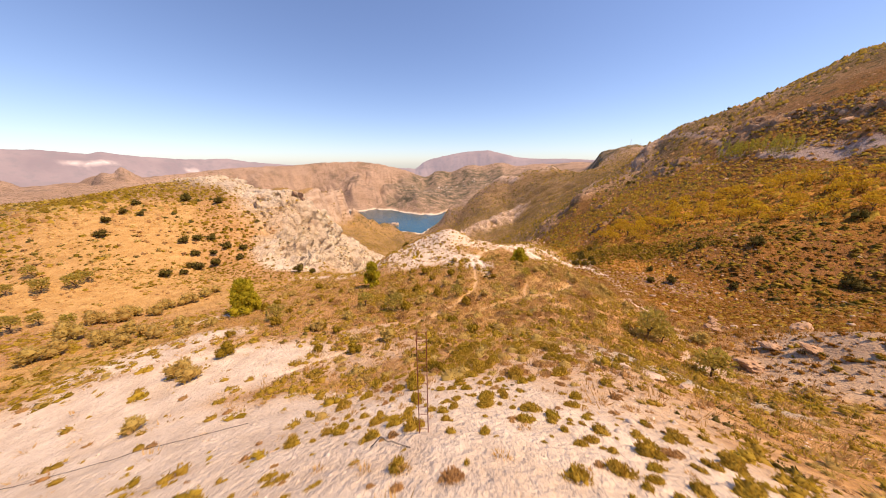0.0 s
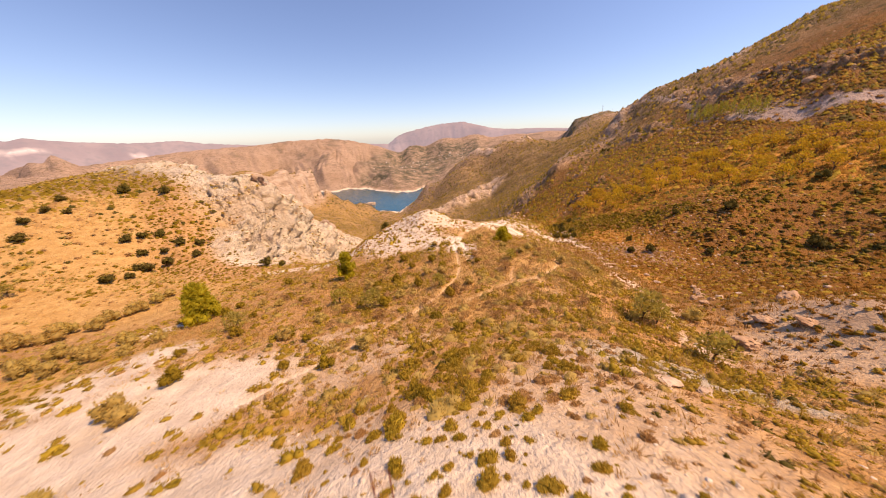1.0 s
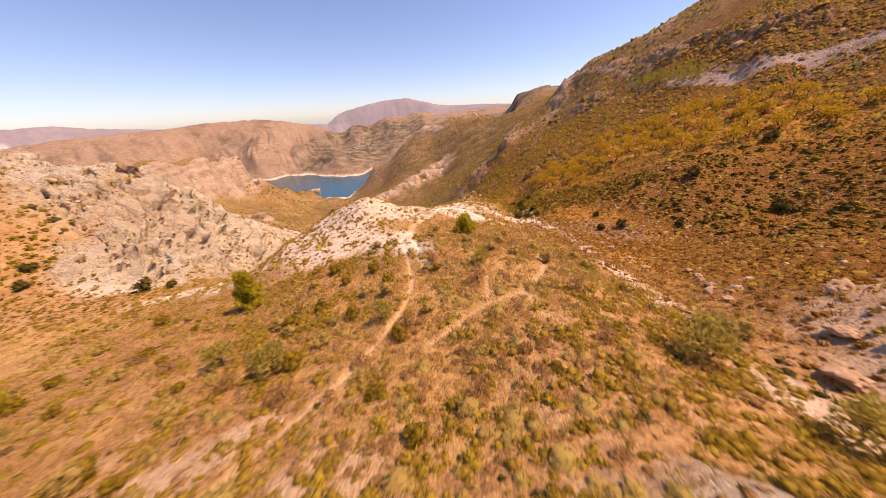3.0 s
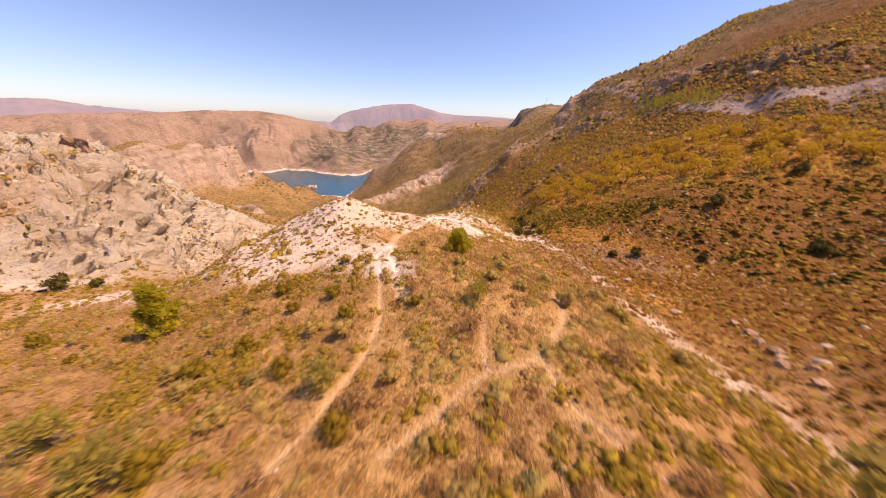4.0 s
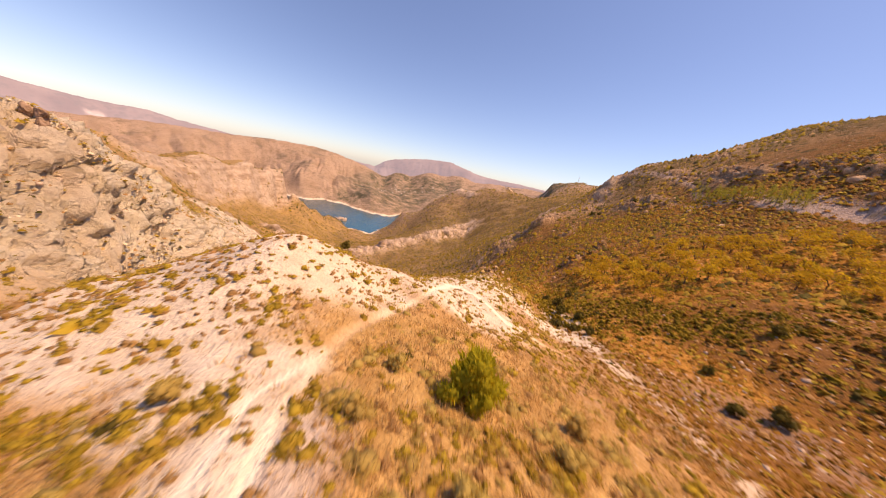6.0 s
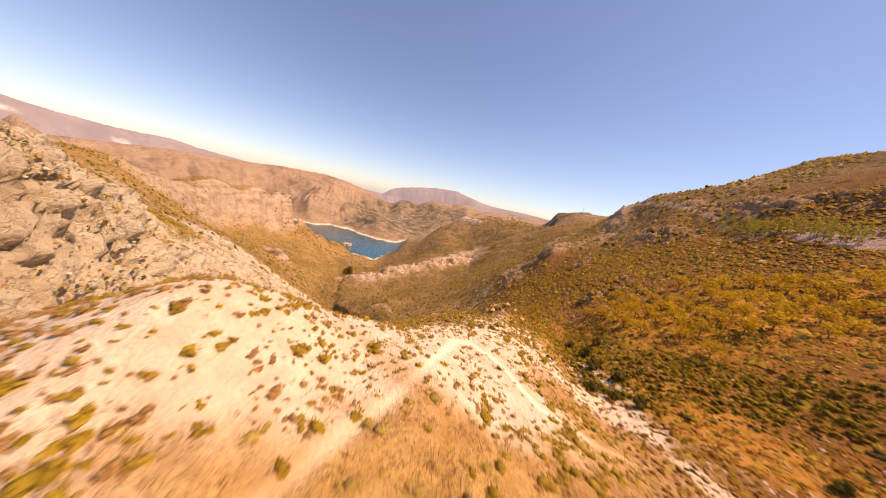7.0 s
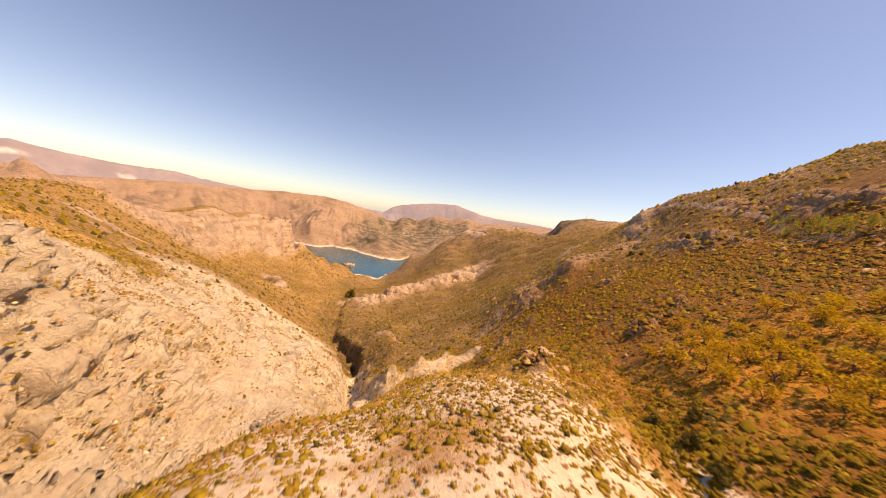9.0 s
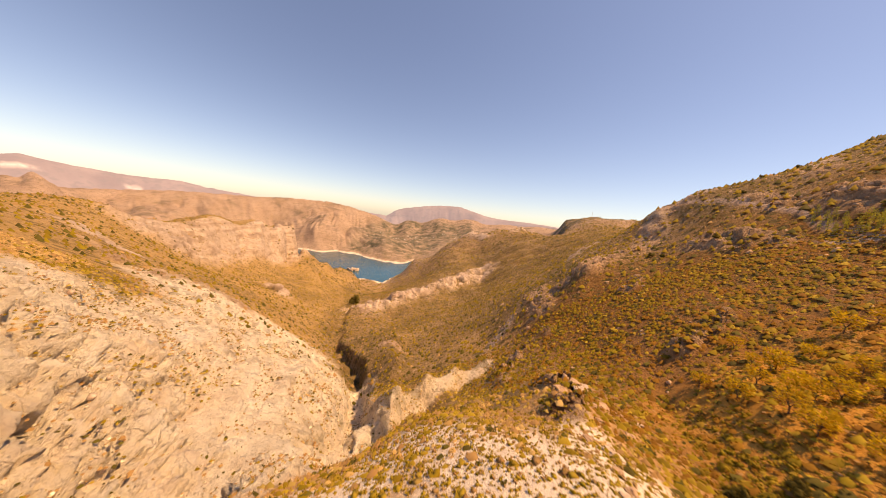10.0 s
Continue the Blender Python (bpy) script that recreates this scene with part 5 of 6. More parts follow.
# stony ground of the east gully and slope
x, y = jittered(38, 130, 14, 100, 1.5)
w = (rng.uniform(0, 1, len(x)) < 0.55 * patch(x, y, 62, 72, 18, 14, 20) + 0.12 * patch(x, y, 44, 24, 22, 12, 20) + 0.07)
strewn("gully_stones", STONE, x[w], y[w], gen.gamma(1.5, 0.35, w.sum()) + 0.2, pebbles, "grey-brown stones covering a dry gully", "stones")
x, y = jittered(38, 100, 34, 100, 1.1)
w = rng.uniform(0, 1, len(x)) < 0.45 * patch(x, y, 64, 66, 26, 30) * smooth(-0.3, 0.4, fbm(x / 6, y / 6, 5.9, 3, 85))
strewn("scattered_stones", PALESTONE, x[w], y[w], gen.gamma(1.3, 0.2, w.sum()) + 0.15, pebbles, "pale stones scattered over russet scrub", "stones")
x, y = jittered(22, 58, 20, 92, 0.6)
w = rng.uniform(0, 1, len(x)) < 0.5 * strip(x, y, WASH, 3.0, 0.6)
strewn("wash_stones", STONE, x[w], y[w], gen.gamma(1.5, 0.16, w.sum()) + 0.12, pebbles, "pale stones lining a dry wash", "stones")
# broken blocks on the limestone wall
x, y = jittered(-130, 75, 98, 330, 3.0)
rock = cover(x, y, lie(x, y))[2]
w = (rng.uniform(0, 1, len(x)) < 0.34 * rock)
strewn("cliff_blocks", STONE, x[w], y[w], gen.gamma(2.0, 0.45, w.sum()) + 0.35, blocks, "weathered limestone blocks breaking out of a cliff", "rocks", 0.3, 1.3)
# brown outcrops along the east slope and crest
x, y = jittered(60, 330, 60, 380, 5.0)
bands = smooth(0.25, 0.6, fbm(x / 28, y / 28, lie(x, y) / 9, 3, 83, ridged=True)) * smooth(150, 200, np.hypot(x, y)) * 0.5
bands = np.maximum(bands, 0.8 * strip(x, y, [(183, 120), (196, 150), (196, 185), (212, 205), (224, 240), (236, 290)], 9))
bands = np.maximum(bands, 0.8 * np.maximum(patch(x, y, 160, 285, 12, 30, -30), patch(x, y, 122, 300, 14, 30, 0)))
w = rng.uniform(0, 1, len(x)) < bands
strewn("outcrop_rocks", DARKSTONE, x[w], y[w], gen.gamma(2.2, 1.3, w.sum()) + 1.0, blocks, "dark brown outcrops along a scrubby slope", "rocks", 0.3)
x, y = jittered(58, 260, 110, 330, 2.6)
ribs = smooth(0.1, 0.45, fbm(x / 20, y / 20, lie(x, y) / 7, 3, 84, ridged=True)) * 0.3
w = (rng.uniform(0, 1, len(x)) < np.maximum(ribs, 0.7 * crag_share(x, y))) & (cover(x, y, lie(x, y))[1] < 0.4)
strewn("rib_rocks", DARKSTONE, x[w], y[w], gen.gamma(1.4, 0.55, w.sum()) + 0.4, pebbles, "broken brown rocks along ribs of a slope", "rocks", 0.2)
# broken blocks and ledges standing proud of the limestone
x, y = jittered(-150, 6, 104, 300, 2.4)
z = lie(x, y)
w = (cover(x, y, z)[2] > 0.5) & (rng.uniform(0, 1, len(x)) < 0.12 + 0.55 * smooth(0.0, 0.45, fbm(x / 13, y / 13, z / 9, 3, 85, ridged=True)))
strewn("limestone_blocks", LIMESTONE, x[w], y[w], gen.gamma(1.5, 0.42, w.sum()) + 0.4, blocks, "angular pale limestone blocks on a rock wall", "rocks", 0.4, 0.7)
# grey crag in the valley and the far bank of the gully
x, y = jittered(-80, 260, 560, 920, 6.5)
crag = np.maximum(strip(x, y, [(-52, 610), (-10, 700), (55, 752), (135, 816), (225, 872)], 20), 0.8 * strip(x, y, [(120, 800), (205, 850)], 30))
w = rng.uniform(0, 1, len(x)) < 0.5 * crag
strewn("crag", STONE, x[w], y[w], gen.gamma(1.3, 6.0, w.sum()) + 3, blocks, "grey limestone crag above the valley floor", "rocks", 0.3, 1.7)


def boulder(x, y, w, h, mat, label, seed, lean=0.0, sink=0.25):
    g = np.random.default_rng(seed)
    v, f = rock_form(g, 4, 30, 1.0)
    v = v + 0.09 * np.stack([fbm(v[:, 0] * 9, v[:, 1] * 9, v[:, 2] * 9, 3, seed + k) for k in range(3)], -1)
    ob = new("boulder", mesh_of("boulder", v, f, mat))
    z = ground_z(x, y)[0]
    ob.matrix_world = Matrix.LocRotScale((x, y, z + h * (0.5 - sink)), Euler((radians(lean), radians(lean * 0.6), g.uniform(0, 6.28))), (w, w * g.uniform(0.75, 1.1), h))
    return tagged(ob, label, "boulder", "boulders")


for k, (bx, by, bw, bh) in enumerate([(32.8, 23.8, 3.4, 2.2), (40.6, 34.8, 2.0, 1.4), (37.9, 26.4, 3.0, 1.6), (38.2, 23.7, 2.6, 1.5), (45.5, 30, 3.2, 1.8), (42, 37.5, 1.8, 1.3), (45, 39, 2.2, 1.5), (46.5, 41, 1.7, 1.2), (43.4, 36.2, 1.5, 1.1), (48.5, 42.5, 2.2, 1.3), (44, 38.4, 1.3, 1.0), (50.5, 45, 2.0, 1.2), (13.6, 16.9, 1.6, 0.9),
                                      (15, 16, 1.9, 0.8), (17, 15.2, 1.4, 0.7), (48, 50, 1.8, 1.1), (53, 62, 2.0, 1.2), (50, 55, 1.6, 1.0)]):
    boulder(bx, by, bw, bh * 0.75, DARKSTONE if k < 12 else STONE, "rough brown-grey boulder at the edge of a dry gully", 20 + k, 8)
for k, (bx, by, bw, bh) in enumerate([(-62.5, 122.5, 3.4, 6.5), (-60.0, 121.6, 2.8, 5.4), (-67, 124.5, 4.2, 4.6), (-64.5, 124.5, 3, 4.6)]):
    boulder(bx, by, bw, bh, BROWNSTONE, "dark weathered rock pinnacle on a limestone crest", 40 + k, 5, 0.3)
for k, (bx, by, bw, bh) in enumerate([(39.6, 118.4, 3.4, 1.5), (41, 119.8, 2.4, 1.7), (43, 124, 2.4, 1.5), (46.5, 129, 3.6, 2.2), (45.2, 131.5, 2.8, 1.6), (49.5, 147, 4.2, 2.0), (51.5, 144.5, 3.6, 1.7), (54, 149.5, 4.6, 2.2),
                                      (55.5, 145, 3.4, 1.5), (58, 152, 4.4, 1.8), (59.5, 147, 3.8, 1.6), (62, 145, 3.2, 1.4), (64.3, 142, 3.0, 1.4), (53, 139.5, 2.6, 1.2), (56.5, 136, 2.6, 1.2), (49, 136, 2.4, 1.2)]):
    boulder(bx, by, bw, bh * 0.65, DARKSTONE if k % 3 else STONE, "fractured brown-grey rock on a narrow crest", 60 + k, 10, 0.4)


# pale rock standing out of the near end of the reservoir
v, f = rock_form(np.random.default_rng(90), 4, 26, 0.55)
ob = new("rock_islet", mesh_of("rock_islet", v * [100, 80, 105] * (1 - 0.45 * smooth(0.0, 0.6, v[:, 2:3])) + 14 * np.stack([fbm(v[:, 0] * 9, v[:, 1] * 9, v[:, 2] * 9, 3, k) for k in (1, 2, 3)], -1), f, STONE))
ob.matrix_world = Matrix.LocRotScale((-352, 1905, LAKE_Z + 1), Euler((0, 0, 0.5)), None)
tagged(ob, "pale bare rock standing in the reservoir", "rock")


# ---- trees ----
def tube(points, radii, segments=6):
    """A tapering limb through the points."""
    points = [Vector(p) for p in points]
    verts, faces = [], []
    for i, p in enumerate(points):
        along = (points[min(i + 1, len(points) - 1)] - points[max(i - 1, 0)]).normalized()
        a = along.orthogonal().normalized()
        b = along.cross(a)
        for s in range(segments):
            t = 2 * math.pi * s / segments
            verts.append(p + radii[i] * (a * math.cos(t) + b * math.sin(t)))
    for i in range(len(points) - 1):
        for s in range(segments):
            q = (s + 1) % segments
            faces.append((i * segments + s, i * segments + q, (i + 1) * segments + q, (i + 1) * segments + s))
    return np.array([tuple(v) for v in verts]), np.array(faces)


def tree(name, trunk, crown, bark, leaf, label, category, group=""):
    root = new(name)
    root.empty_display_size = 0.3
    part("trunk", mesh_of("trunk", *trunk, bark, True), None, root)
    part("crown", mesh_of("crown", *crown, leaf), None, root)
    return tagged(root, label, category, group)


def lobe(gen, centre, size, leaves, spray=0.3, up=0.4, thin=0.3, core=True, flat=0.8):
    pieces = [sprays(leaves, spray, 1.0, gen, up, thin)]
    if core:
        v, f = dome(7, 3, 0.9, gen, 0.3)
        pieces.append((v * 0.86, f))
    v, f = merged(*pieces)
    under = v.copy()
    under[:, 2] *= -0.55
    v, f = merged((v, f), (under, f[:, ::-1]))
    return v * [size, size, size * flat] + np.asarray(centre), f


def pine(height, spread, seed):
    g = np.random.default_rng(seed)
    trunk = tube([(0, 0, -0.3), (0.05, 0, height * 0.4), (0, 0.05, height * 0.93)], [0.05 * height, 0.035 * height, 0.008 * height], 7)
    lobes = []
    for k in range(40):
        h = 0.10 + 0.86 * ((k + 0.5) / 40)
        reach = spread / 2 * (0.98 - 0.80 * max(h - 0.22, 0) ** 1.2 / 0.78**1.2) * g.uniform(0.35, 1.0)
        a = k * 2.4 + g.uniform(-0.4, 0.4)
        lobes.append(lobe(g, (reach * math.cos(a), reach * math.sin(a), h * height), spread * g.uniform(0.20, 0.33), 60, 0.40, 0.8, 0.15, True, 0.95))
    return trunk, merged(*lobes)


def almond(height, seed, leafy=150):
    g = np.random.default_rng(seed)
    pieces, lobes = [tube([(0, 0, -0.25), (0.04, 0.02, height * 0.3)], [0.13, 0.10], 6)], []
    for k in range(4):
        a = k * math.pi / 2 + g.uniform(-0.5, 0.5)
        mid = (0.3 * height * math.cos(a) * 0.5, 0.3 * height * math.sin(a) * 0.5, height * 0.55)
        end = (0.36 * height * math.cos(a), 0.36 * height * math.sin(a), height * g.uniform(0.7, 0.85))
        pieces.append(tube([(0.04, 0.02, height * 0.28), mid, end], [0.08, 0.055, 0.02], 5))
        lobes.append(lobe(g, end, height * 0.40, leafy // 6, 0.34, 0.4, 0.34, False, 1.0))
        lobes.append(lobe(g, (end[0] * 1.1, end[1] * 1.1, height * 0.5), height * 0.34, leafy // 9, 0.34, 0.3, 0.34, False, 1.0))
    lobes.append(lobe(g, (0, 0, height * 0.82), height * 0.46, leafy // 5, 0.32, 0.5, 0.34, False, 1.0))
    return merged(*pieces), merged(*lobes)


def copy_thing_at(source, x, y, size, turn):
    ob = copy_thing(source, Matrix.Identity(4))
    ob.matrix_basis = Matrix.LocRotScale((x, y, ground_z(x, y)[0]), Euler((0, 0, turn)), (size, size, size))
    return ob


def stand(ob, x, y):
    ob.location = (x, y, ground_z(x, y)[0])
    return ob


stand(tree("pine_tree", *pine(6.2, 6.0, 1), BARK, LEAF["pine"], "bushy yellow-green pine at the edge of a field", "pine"), -38.6, 47.6)
stand(tree("pine_tree", *pine(5.6, 3.8, 2), BARK, LEAF["pine"], "slender young pine on a scrubby slope", "pine"), -16.4, 58.3)
stand(tree("pine_tree", *pine(3.4, 3.9, 3), BARK, LEAF["pine"], "round bright green young pine in dry grass", "pine"), 19.0, 63.7)

gen = np.random.default_rng(21)
orchard = "almond orchard"
almonds = [tree("almond_tree", *almond(3.5, 30 + k), BARK, LEAF["almond"], "small yellowing almond tree on a dry terrace", "almond tree", orchard) for k in range(4)]
x, y = jittered(80, 150, 66, 172, 5.9)
w = np.maximum.reduce([patch(x, y, 98, 132, 17, 26, 15), patch(x, y, 126, 108, 22, 42, 10), patch(x, y, 82, 118, 7, 10, 0)]) > 0.5
spots = list(zip(x[w], y[w]))
for k, (tx, ty) in enumerate(spots):
    size, turn = gen.uniform(0.75, 1.25), gen.uniform(0, 6.28)
    if k < 4:
        ob = almonds[k]
        ob.matrix_basis = Matrix.LocRotScale((tx, ty, ground_z(tx, ty)[0]), Euler((0, 0, turn)), (size, size, size))
    else:
        copy_thing_at(almonds[k % 4], tx, ty, size, turn)

first = tree("field_tree", *almond(2.8, 50, 260), BARK, LEAF["willow"], "small thin-leaved tree standing in a straw field", "tree", "trees in the straw field")
stand(first, -77.4, 42)
for tx, ty in [(-90, 55.3), (-76.8, 45.1), (-69.3, 43.9), (-86.8, 58.7), (-86.8, 61.2), (-94.8, 53.3), (-104, 48), (-98, 60)]:
    copy_thing_at(first, tx, ty, gen.uniform(0.75, 1.1), gen.uniform(0, 6.28))
first = tree("small_tree", *almond(3.2, 52, 240), BARK, LEAF["willow"], "sparse yellow-green small tree on a gully edge", "tree", "small trees by the gully")
stand(first, 24.9, 28.5)
for tx, ty, ts in [(26.6, 28.2, 0.7), (25.7, 21.3, 0.8), (-27, 38.8, 0.75), (2.4, 42.2, 0.6), (15.6, 47.9, 0.5), (-8, 40, 0.8), (-14, 44, 0.7)]:
    copy_thing_at(first, tx, ty, ts, gen.uniform(0, 6.28))


def round_bush(name, size, kind, label, category, group, seed):
    g = np.random.default_rng(seed)
    lobes = [lobe(g, (0.28 * size * math.cos(a), 0.28 * size * math.sin(a), size * h), size * 0.62, 60, 0.30, 0.6, 0.2, kind != "brown") for a, h in ((0.3, 0.34), (2.3, 0.4), (4.4, 0.36), (1.2, 0.62))]
    root = new(name)
    part("trunk", mesh_of("trunk", *tube([(0, 0, -0.2), (0, 0, size * 0.4)], [0.07 * size, 0.05 * size], 6), BARK, True), None, root)
    part("crown", mesh_of("crown", *merged(*lobes), LEAF[kind]), None, root)
    return tagged(root, label, category, group)


olive = round_bush("young_olive", 2.3, "dark", "round dark green young olive on straw ground", "olive tree", "young olives in the field", 61)
stand(olive, -85, 85.7)
for tx, ty in [(-82.8, 88.6), (-80.1, 90.9), (-79.4, 83), (-74.9, 78.3), (-75.8, 85.7), (-72.6, 81.9), (-76.3, 77.2), (-76.7, 69.9), (-74.9, 73.2), (-74.4, 89.6), (-106.8, 85.1), (-108.8, 92.1),
               (-104.8, 93.5), (-101.4, 78.2), (-70.5, 92), (-68, 86), (-112, 100)]:
    copy_thing_at(olive, tx, ty, gen.uniform(0.75, 1.15), gen.uniform(0, 6.28))
bush = round_bush("evergreen_bush", 3.2, "dark", "large dark evergreen bush on a dry slope", "bush", "evergreen bushes", 62)
stand(bush, 92.3, 56)
for tx, ty, ts in [(89.2, 74.4, 0.9), (82.8, 84.2, 0.6), (64.9, 71, 0.7), (66, 81, 0.5), (75.5, 64.3, 0.5), (61, 73.5, 0.6), (-48.5, 85, 0.9), (-45, 87, 0.6), (115.8, 75, 0.9), (53.9, 104.2, 0.8),
                   (61, 106, 0.7), (55.4, 100.5, 0.6), (63.4, 119, 0.8), (60.6, 112.6, 0.8), (70, 124, 0.7), (64, 125.8, 0.6), (57, 97, 0.6), (-105, 112, 1.0), (-92, 112, 0.9), (175, 263, 1.0),
                   (181, 231, 0.9), (172, 252, 0.8), (232, 262, 0.7), (248, 270, 0.5), (262, 276, 0.8), (285, 279, 0.6), (300, 282, 0.9), (-98, 690, 6.0)]:
    copy_thing_at(bush, tx, ty, ts, gen.uniform(0, 6.28))
thicket = round_bush("broom_thicket", 3.0, "broom", "tall grey-green broom thicket beside a field", "bush", "broom thickets", 63)
stand(thicket, -64.5, 47.7)
for tx, ty, ts in [(-65.8, 51.2, 0.9), (-59.4, 58.3, 0.8), (-61.4, 38.7, 1.1), (-58.6, 32.4, 0.9), (-28.5, 24.1, 0.7), (-26.2, 23, 0.6), (-57.2, 33.7, 0.8), (-54, 37, 0.9), (-50, 40, 0.8), (-47, 43, 0.7),
                   (-55, 41, 0.8), (-24, 16, 0.45), (-8, 46, 0.45), (30, 45, 0.5), (31, 49, 0.5), (29, 38, 0.5), 
                   (-62, 55, 0.8), (33, 30, 0.6), (-47, 38.4, 0.7), (-45, 41.7, 0.6), (-39.3, 40.5, 0.6), (-50, 36, 0.7), (-42, 38, 0.5), (-61.3, 51.5, 0.9), (-60.4, 57, 0.8), (-59.2, 61.6, 0.8), (-59, 64.3, 0.7), (-66.7, 46, 1.0)]:
    copy_thing_at(thicket, tx, ty, ts, gen.uniform(0, 6.28))

olive_bush = round_bush("olive_scrub_bush", 1.7, "green", "rounded olive-green bush among dry grass", "bush", "bushes on the spur", 65)
gx, gy = jittered(-36, 6, 26, 60, 4.6)
spots = np.flatnonzero((beaten(gx, gy) < 0.05) & (gy > 24 - 0.35 * gx - 6) & (rng.uniform(0, 1, len(gx)) < 0.6) & (np.hypot(gx + 16.4, gy - 58.3) > 4))
stand(olive_bush, gx[spots[0]], gy[spots[0]])
for k in spots[1:]:
    copy_thing_at(olive_bush if k % 3 else thicket, gx[k], gy[k], gen.uniform(0.5, 1.0) if k % 3 else gen.uniform(0.35, 0.6), gen.uniform(0, 6.28))

dead = round_bush("dead_bush", 1.8, "brown", "leafless brown bush among dry grass", "bush", "dead bushes", 64)
stand(dead, 13.5, 44)
for tx, ty, ts in [(4.5, 40, 0.8), (0, 37, 0.7), (10, 52, 0.6), (-6, 36, 0.9), (-12, 40, 0.8), (17, 50, 0.6), (22, 38, 0.8), (19, 31, 0.7), (8, 30, 0.7), (24, 55, 0.7), (-20, 46, 0.8), (-26, 50, 0.8)]:
    copy_thing_at(dead, tx, ty, ts, gen.uniform(0, 6.28))
for tx, ty, ts in [(19, 52, 0.5), (22, 56, 0.55), (24, 60, 0.5), (17, 57, 0.45), (26, 52, 0.5), (21, 49, 0.4), (27, 63, 0.5), (14, 66, 0.4), (12, 61, 0.4), (24, 46, 0.55), (-4, 42, 0.5), (-18, 34, 0.6)]:
    copy_thing_at(thicket, tx, ty, ts, gen.uniform(0, 6.28))


def poplar(height, seed):
    g = np.random.default_rng(seed)
    trunk = tube([(0, 0, -0.3), (0.05, 0, height * 0.5), (0, 0, height * 0.95)], [0.09, 0.06, 0.015], 5)
    return trunk, merged(*[lobe(g, (g.uniform(-0.3, 0.3), g.uniform(-0.3, 0.3), height * h), height * 0.3 * (1.1 - 0.6 * h), 26, 0.3, 1.1, 0.16, False, 1.5) for h in (0.28, 0.42, 0.56, 0.7, 0.84)])


row = "young poplars below the road"
poplars = [tree("young_poplar", *poplar(6.5, 70 + k), BARK, LEAF["poplar"], "slender young poplar on a road embankment", "poplar", row) for k in range(3)]
for k in range(54):
    s = k / 54
    tx, ty = np.interp(s, [0, 0.45, 0.8, 1], [171, 175, 184, 196]) + gen.uniform(-4, 4), np.interp(s, [0, 0.45, 0.8, 1], [138, 164, 188, 204]) + gen.uniform(-3, 3)
    size = gen.uniform(0.6, 1.15)
    if k < 3:
        poplars[k].matrix_basis = Matrix.LocRotScale((tx, ty, ground_z(tx, ty)[0]), Euler((0, 0, k)), (size, size, size))
    else:
        copy_thing_at(poplars[k % 3], tx, ty, size, gen.uniform(0, 6.28))

# ---- built things ----
RUST = plain_material("rusted_red_steel", (0.16, 0.05, 0.03), (0.30, 0.10, 0.06), 14.0, 0.7, 0.3, 0.4, 0.004)
CONCRETE = plain_material("weathered_concrete", (0.42, 0.36, 0.29), (0.58, 0.51, 0.43), 3.0)
RUBBER = plain_material("black_hose", (0.02, 0.02, 0.02), (0.06, 0.055, 0.05), 6.0, 0.6)
WALLS = plain_material("whitewashed_walls", (0.68, 0.62, 0.56), (0.80, 0.75, 0.70), 0.05)


def lattice_mast(x, y, height, width):
    root = new("lattice_mast")
    legs = [(-width / 2, 0), (width / 2, 0)]
    for lx, ly in legs:
        part("rail", mesh_of("rail", *tube([(lx, ly, -0.3), (lx, ly, height)], [0.017, 0.015], 8), RUST, True), None, root)
    h, k = 0.2, 0
    rungs = [mesh_of("rung", *tube([(*legs[i], 0), (*legs[1], 0)], [0.009, 0.009], 6), RUST, True) for i in range(1)]
    while h < height:
        part("rung", rungs[0], None, root).location.z = h
        h, k = h + 0.34, k + 1
    root.location = (x, y, ground_z(x, y)[0])
    return tagged(root, "rusty red lattice mast standing on a stony slope", "mast")


lattice_mast(-0.7, 7.5, 4.3, 0.32)

hose = [(-29, 10.8), (-26.2, 11.2), (-23.7, 11.6), (-21.1, 12.0), (-17.9, 12.4), (-15, 12.8), (-12, 13.4)]
points = [(hx, hy, ground_z(hx, hy)[0] + 0.06) for a, b in zip(hose, hose[1:]) for hx, hy in (((1 - k / 6) * a[0] + k / 6 * b[0], (1 - k / 6) * a[1] + k / 6 * b[1]) for k in range(6))]
tagged(new("water_hose", mesh_of("water_hose", *tube(points, [0.014] * len(points), 6), RUBBER, True)), "thin black hose lying across a marl slope", "hose")
g = np.random.default_rng(5)
points = [(-2.6 + 2.2 * s + 0.12 * math.sin(9 * s), 7.2 - 0.7 * s + 0.2 * math.sin(5 * s), ground_z(-2.6 + 2.2 * s, 7.2 - 0.7 * s)[0] + 0.03 + 0.35 * max(0, 1 - abs(s - 0.12) * 9)) for s in np.linspace(0, 1, 26)]
tagged(new("loose_wire", mesh_of("loose_wire", *tube(points, [0.018] * len(points), 5), RUBBER, True)), "twisted dark wire trailing over stones", "wire")


def box(w, d, h):
    bm = bmesh.new()
    bmesh.ops.create_cube(bm, size=1)
    bmesh.ops.scale(bm, vec=(w, d, h), verts=bm.verts)
    bmesh.ops.bevel(bm, geom=bm.edges[:], offset=0.03, segments=1, affect="EDGES")
    return bm


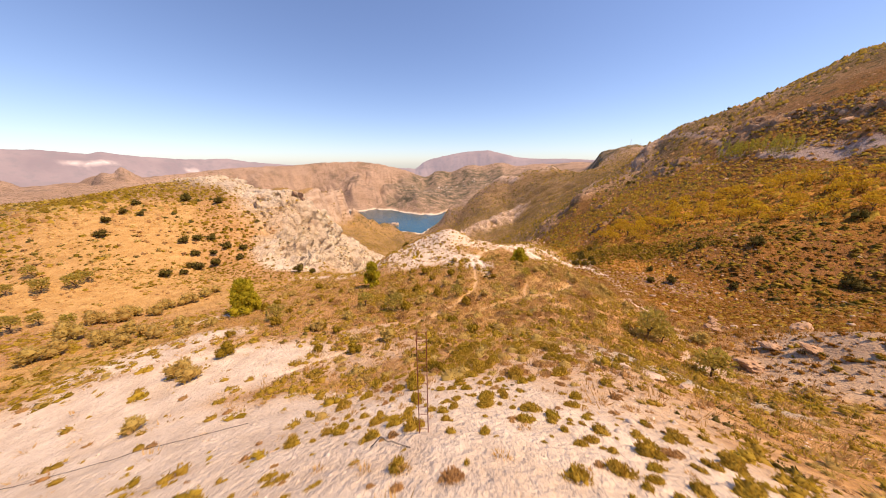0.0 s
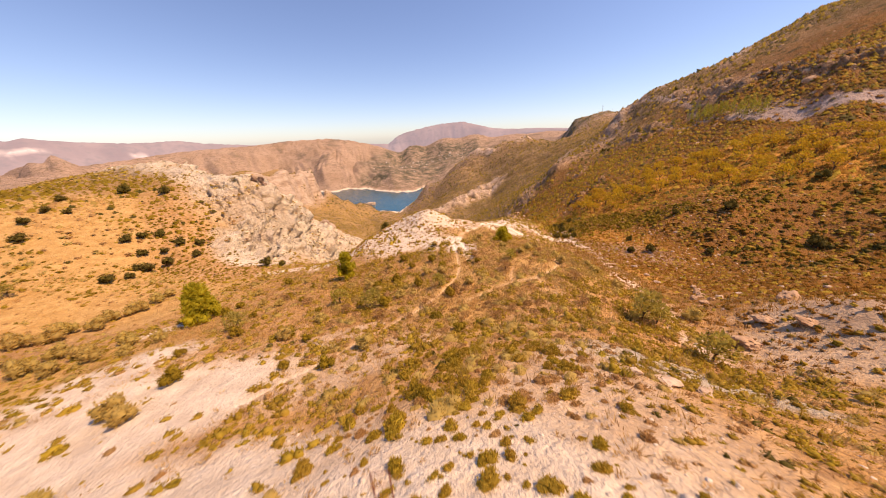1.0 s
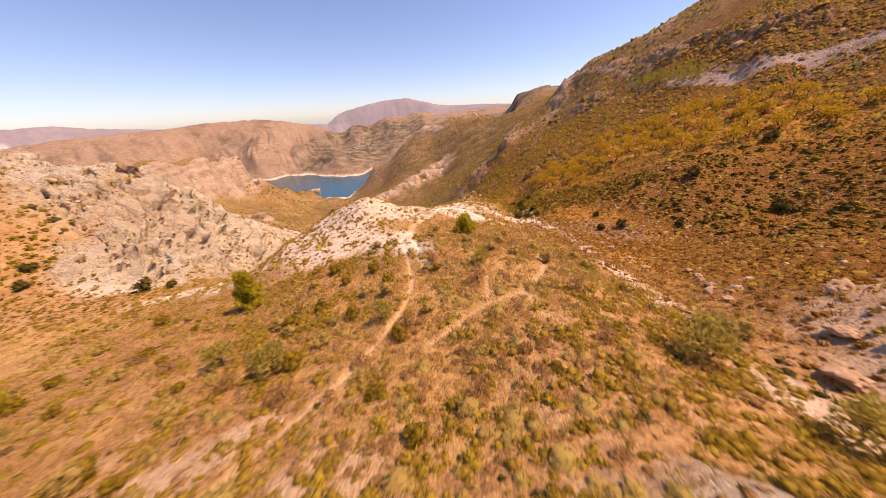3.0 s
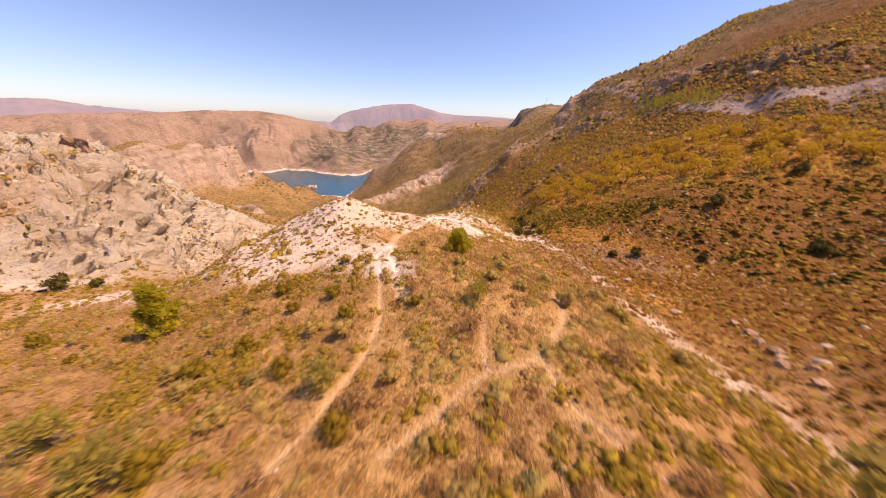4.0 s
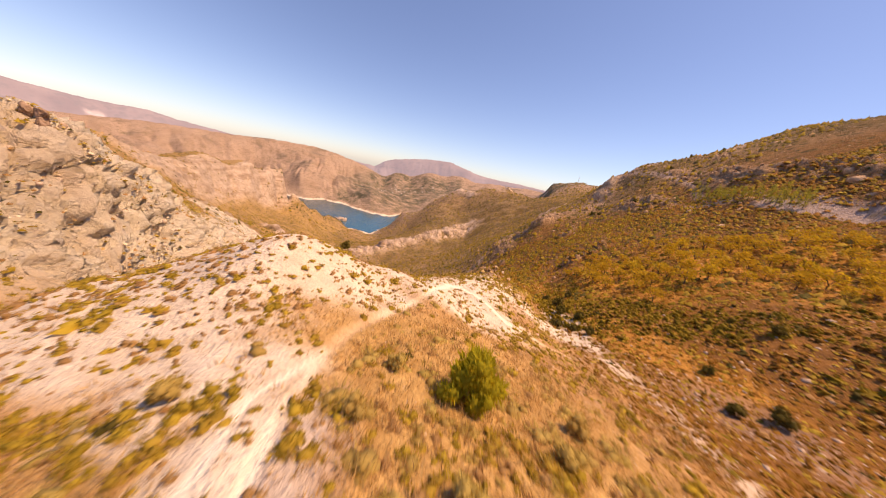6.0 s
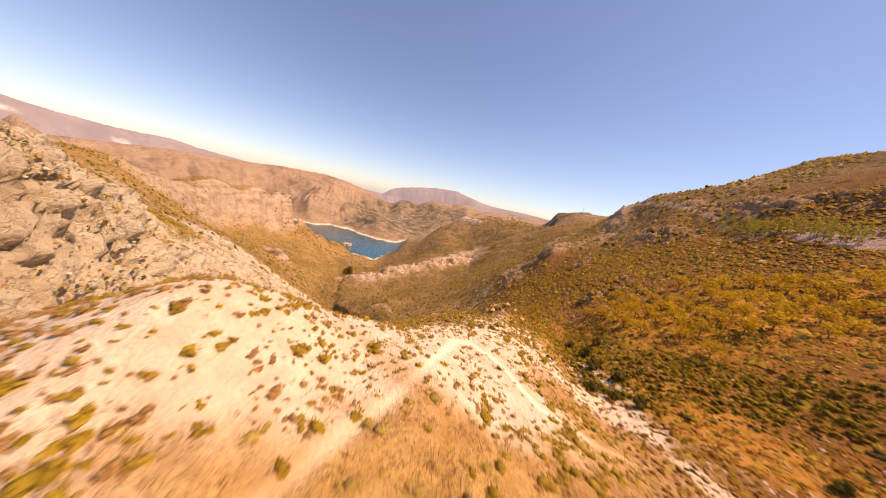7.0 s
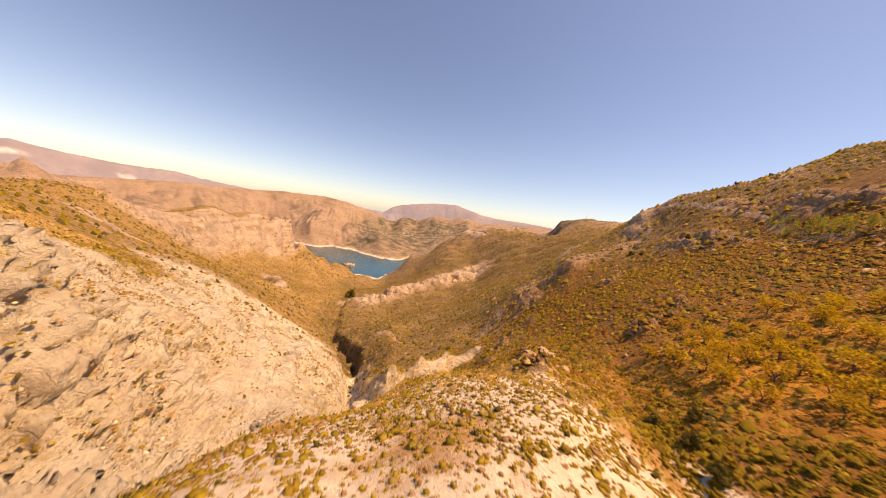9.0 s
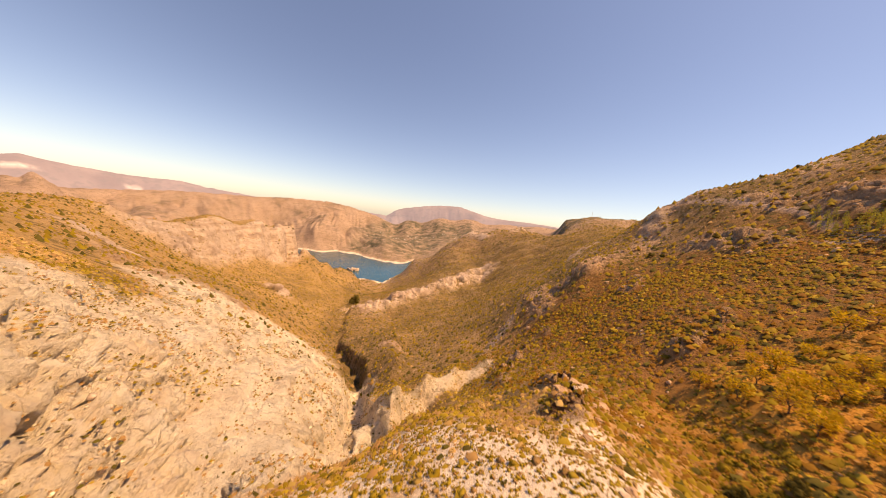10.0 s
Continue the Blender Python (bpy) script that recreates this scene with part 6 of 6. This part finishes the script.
def shelter(x, y):
    """A low concrete culvert head with an open mouth."""
    root = new("culvert")
    for dx in (-1.0, 1.0):
        part("side_wall", box(0.25, 1.6, 1.1), CONCRETE, root).location = (dx, 0, 0.45)
    part("back_wall", box(1.75, 0.2, 1.1), CONCRETE, root).location = (0, 0.7, 0.45)
    part("roof_slab", box(2.5, 1.9, 0.22), CONCRETE, root).location = (0, 0, 1.113)
    root.matrix_basis = Matrix.LocRotScale((x, y, ground_z(x, y)[0]), Euler((0, 0, radians(28))), (0.6, 0.6, 0.6))
    return tagged(root, "small concrete culvert head at a cliff foot", "culvert")


shelter(-49.4, 83.6)


def antenna(x, y, height):
    root = new("antenna_mast")
    part("pole", mesh_of("pole", *tube([(0, 0, -2), (0, 0, height)], [0.9, 0.35], 6), CONCRETE, True), None, root)
    for h in (0.55, 0.75, 0.92):
        part("crossbar", mesh_of("crossbar", *tube([(-2.4, 0, height * h), (2.4, 0, height * h)], [0.3, 0.3], 5), CONCRETE), None, root)
    root.location = (x, y, ground_z(x, y)[0])
    return tagged(root, "thin antenna mast on a distant hilltop", "antenna", "hilltop antennas")


antenna(1005, 1560, 34)
antenna(1042, 1535, 26)

# whitewashed villages on the apron below the great mountain
g = np.random.default_rng(9)
house = (np.array([(-.5, -.5, 0), (.5, -.5, 0), (.5, .5, 0), (-.5, .5, 0), (-.5, -.5, .55), (.5, -.5, .55), (.5, .5, .55), (-.5, .5, .55), (-.5, 0, .8), (.5, 0, .8)]),
         np.array([(0, 1, 5), (0, 5, 4), (2, 3, 7), (2, 7, 6), (1, 2, 6), (1, 6, 5), (3, 0, 4), (3, 4, 7), (4, 5, 9), (4, 9, 8), (6, 7, 8), (6, 8, 9), (5, 6, 9), (7, 4, 8)]))
vx, vy = [], []
for cx, cy, n, s in ((-120, 3350, 22, 150), (80, 3430, 20, 130), (-300, 3230, 10, 160), (260, 3500, 18, 140), (-60, 3050, 8, 160), (450, 3550, 14, 160)):
    vx.append(g.normal(cx, s, n))
    vy.append(g.normal(cy, s * 0.6, n))
vx, vy = np.concatenate(vx), np.concatenate(vy)
w = lie(vx, vy) > LAKE_Z + 20
sown("village", WALLS, vx[w], vy[w], g.uniform(3.5, 7, w.sum()), [house], "distant whitewashed village houses among groves", "village")
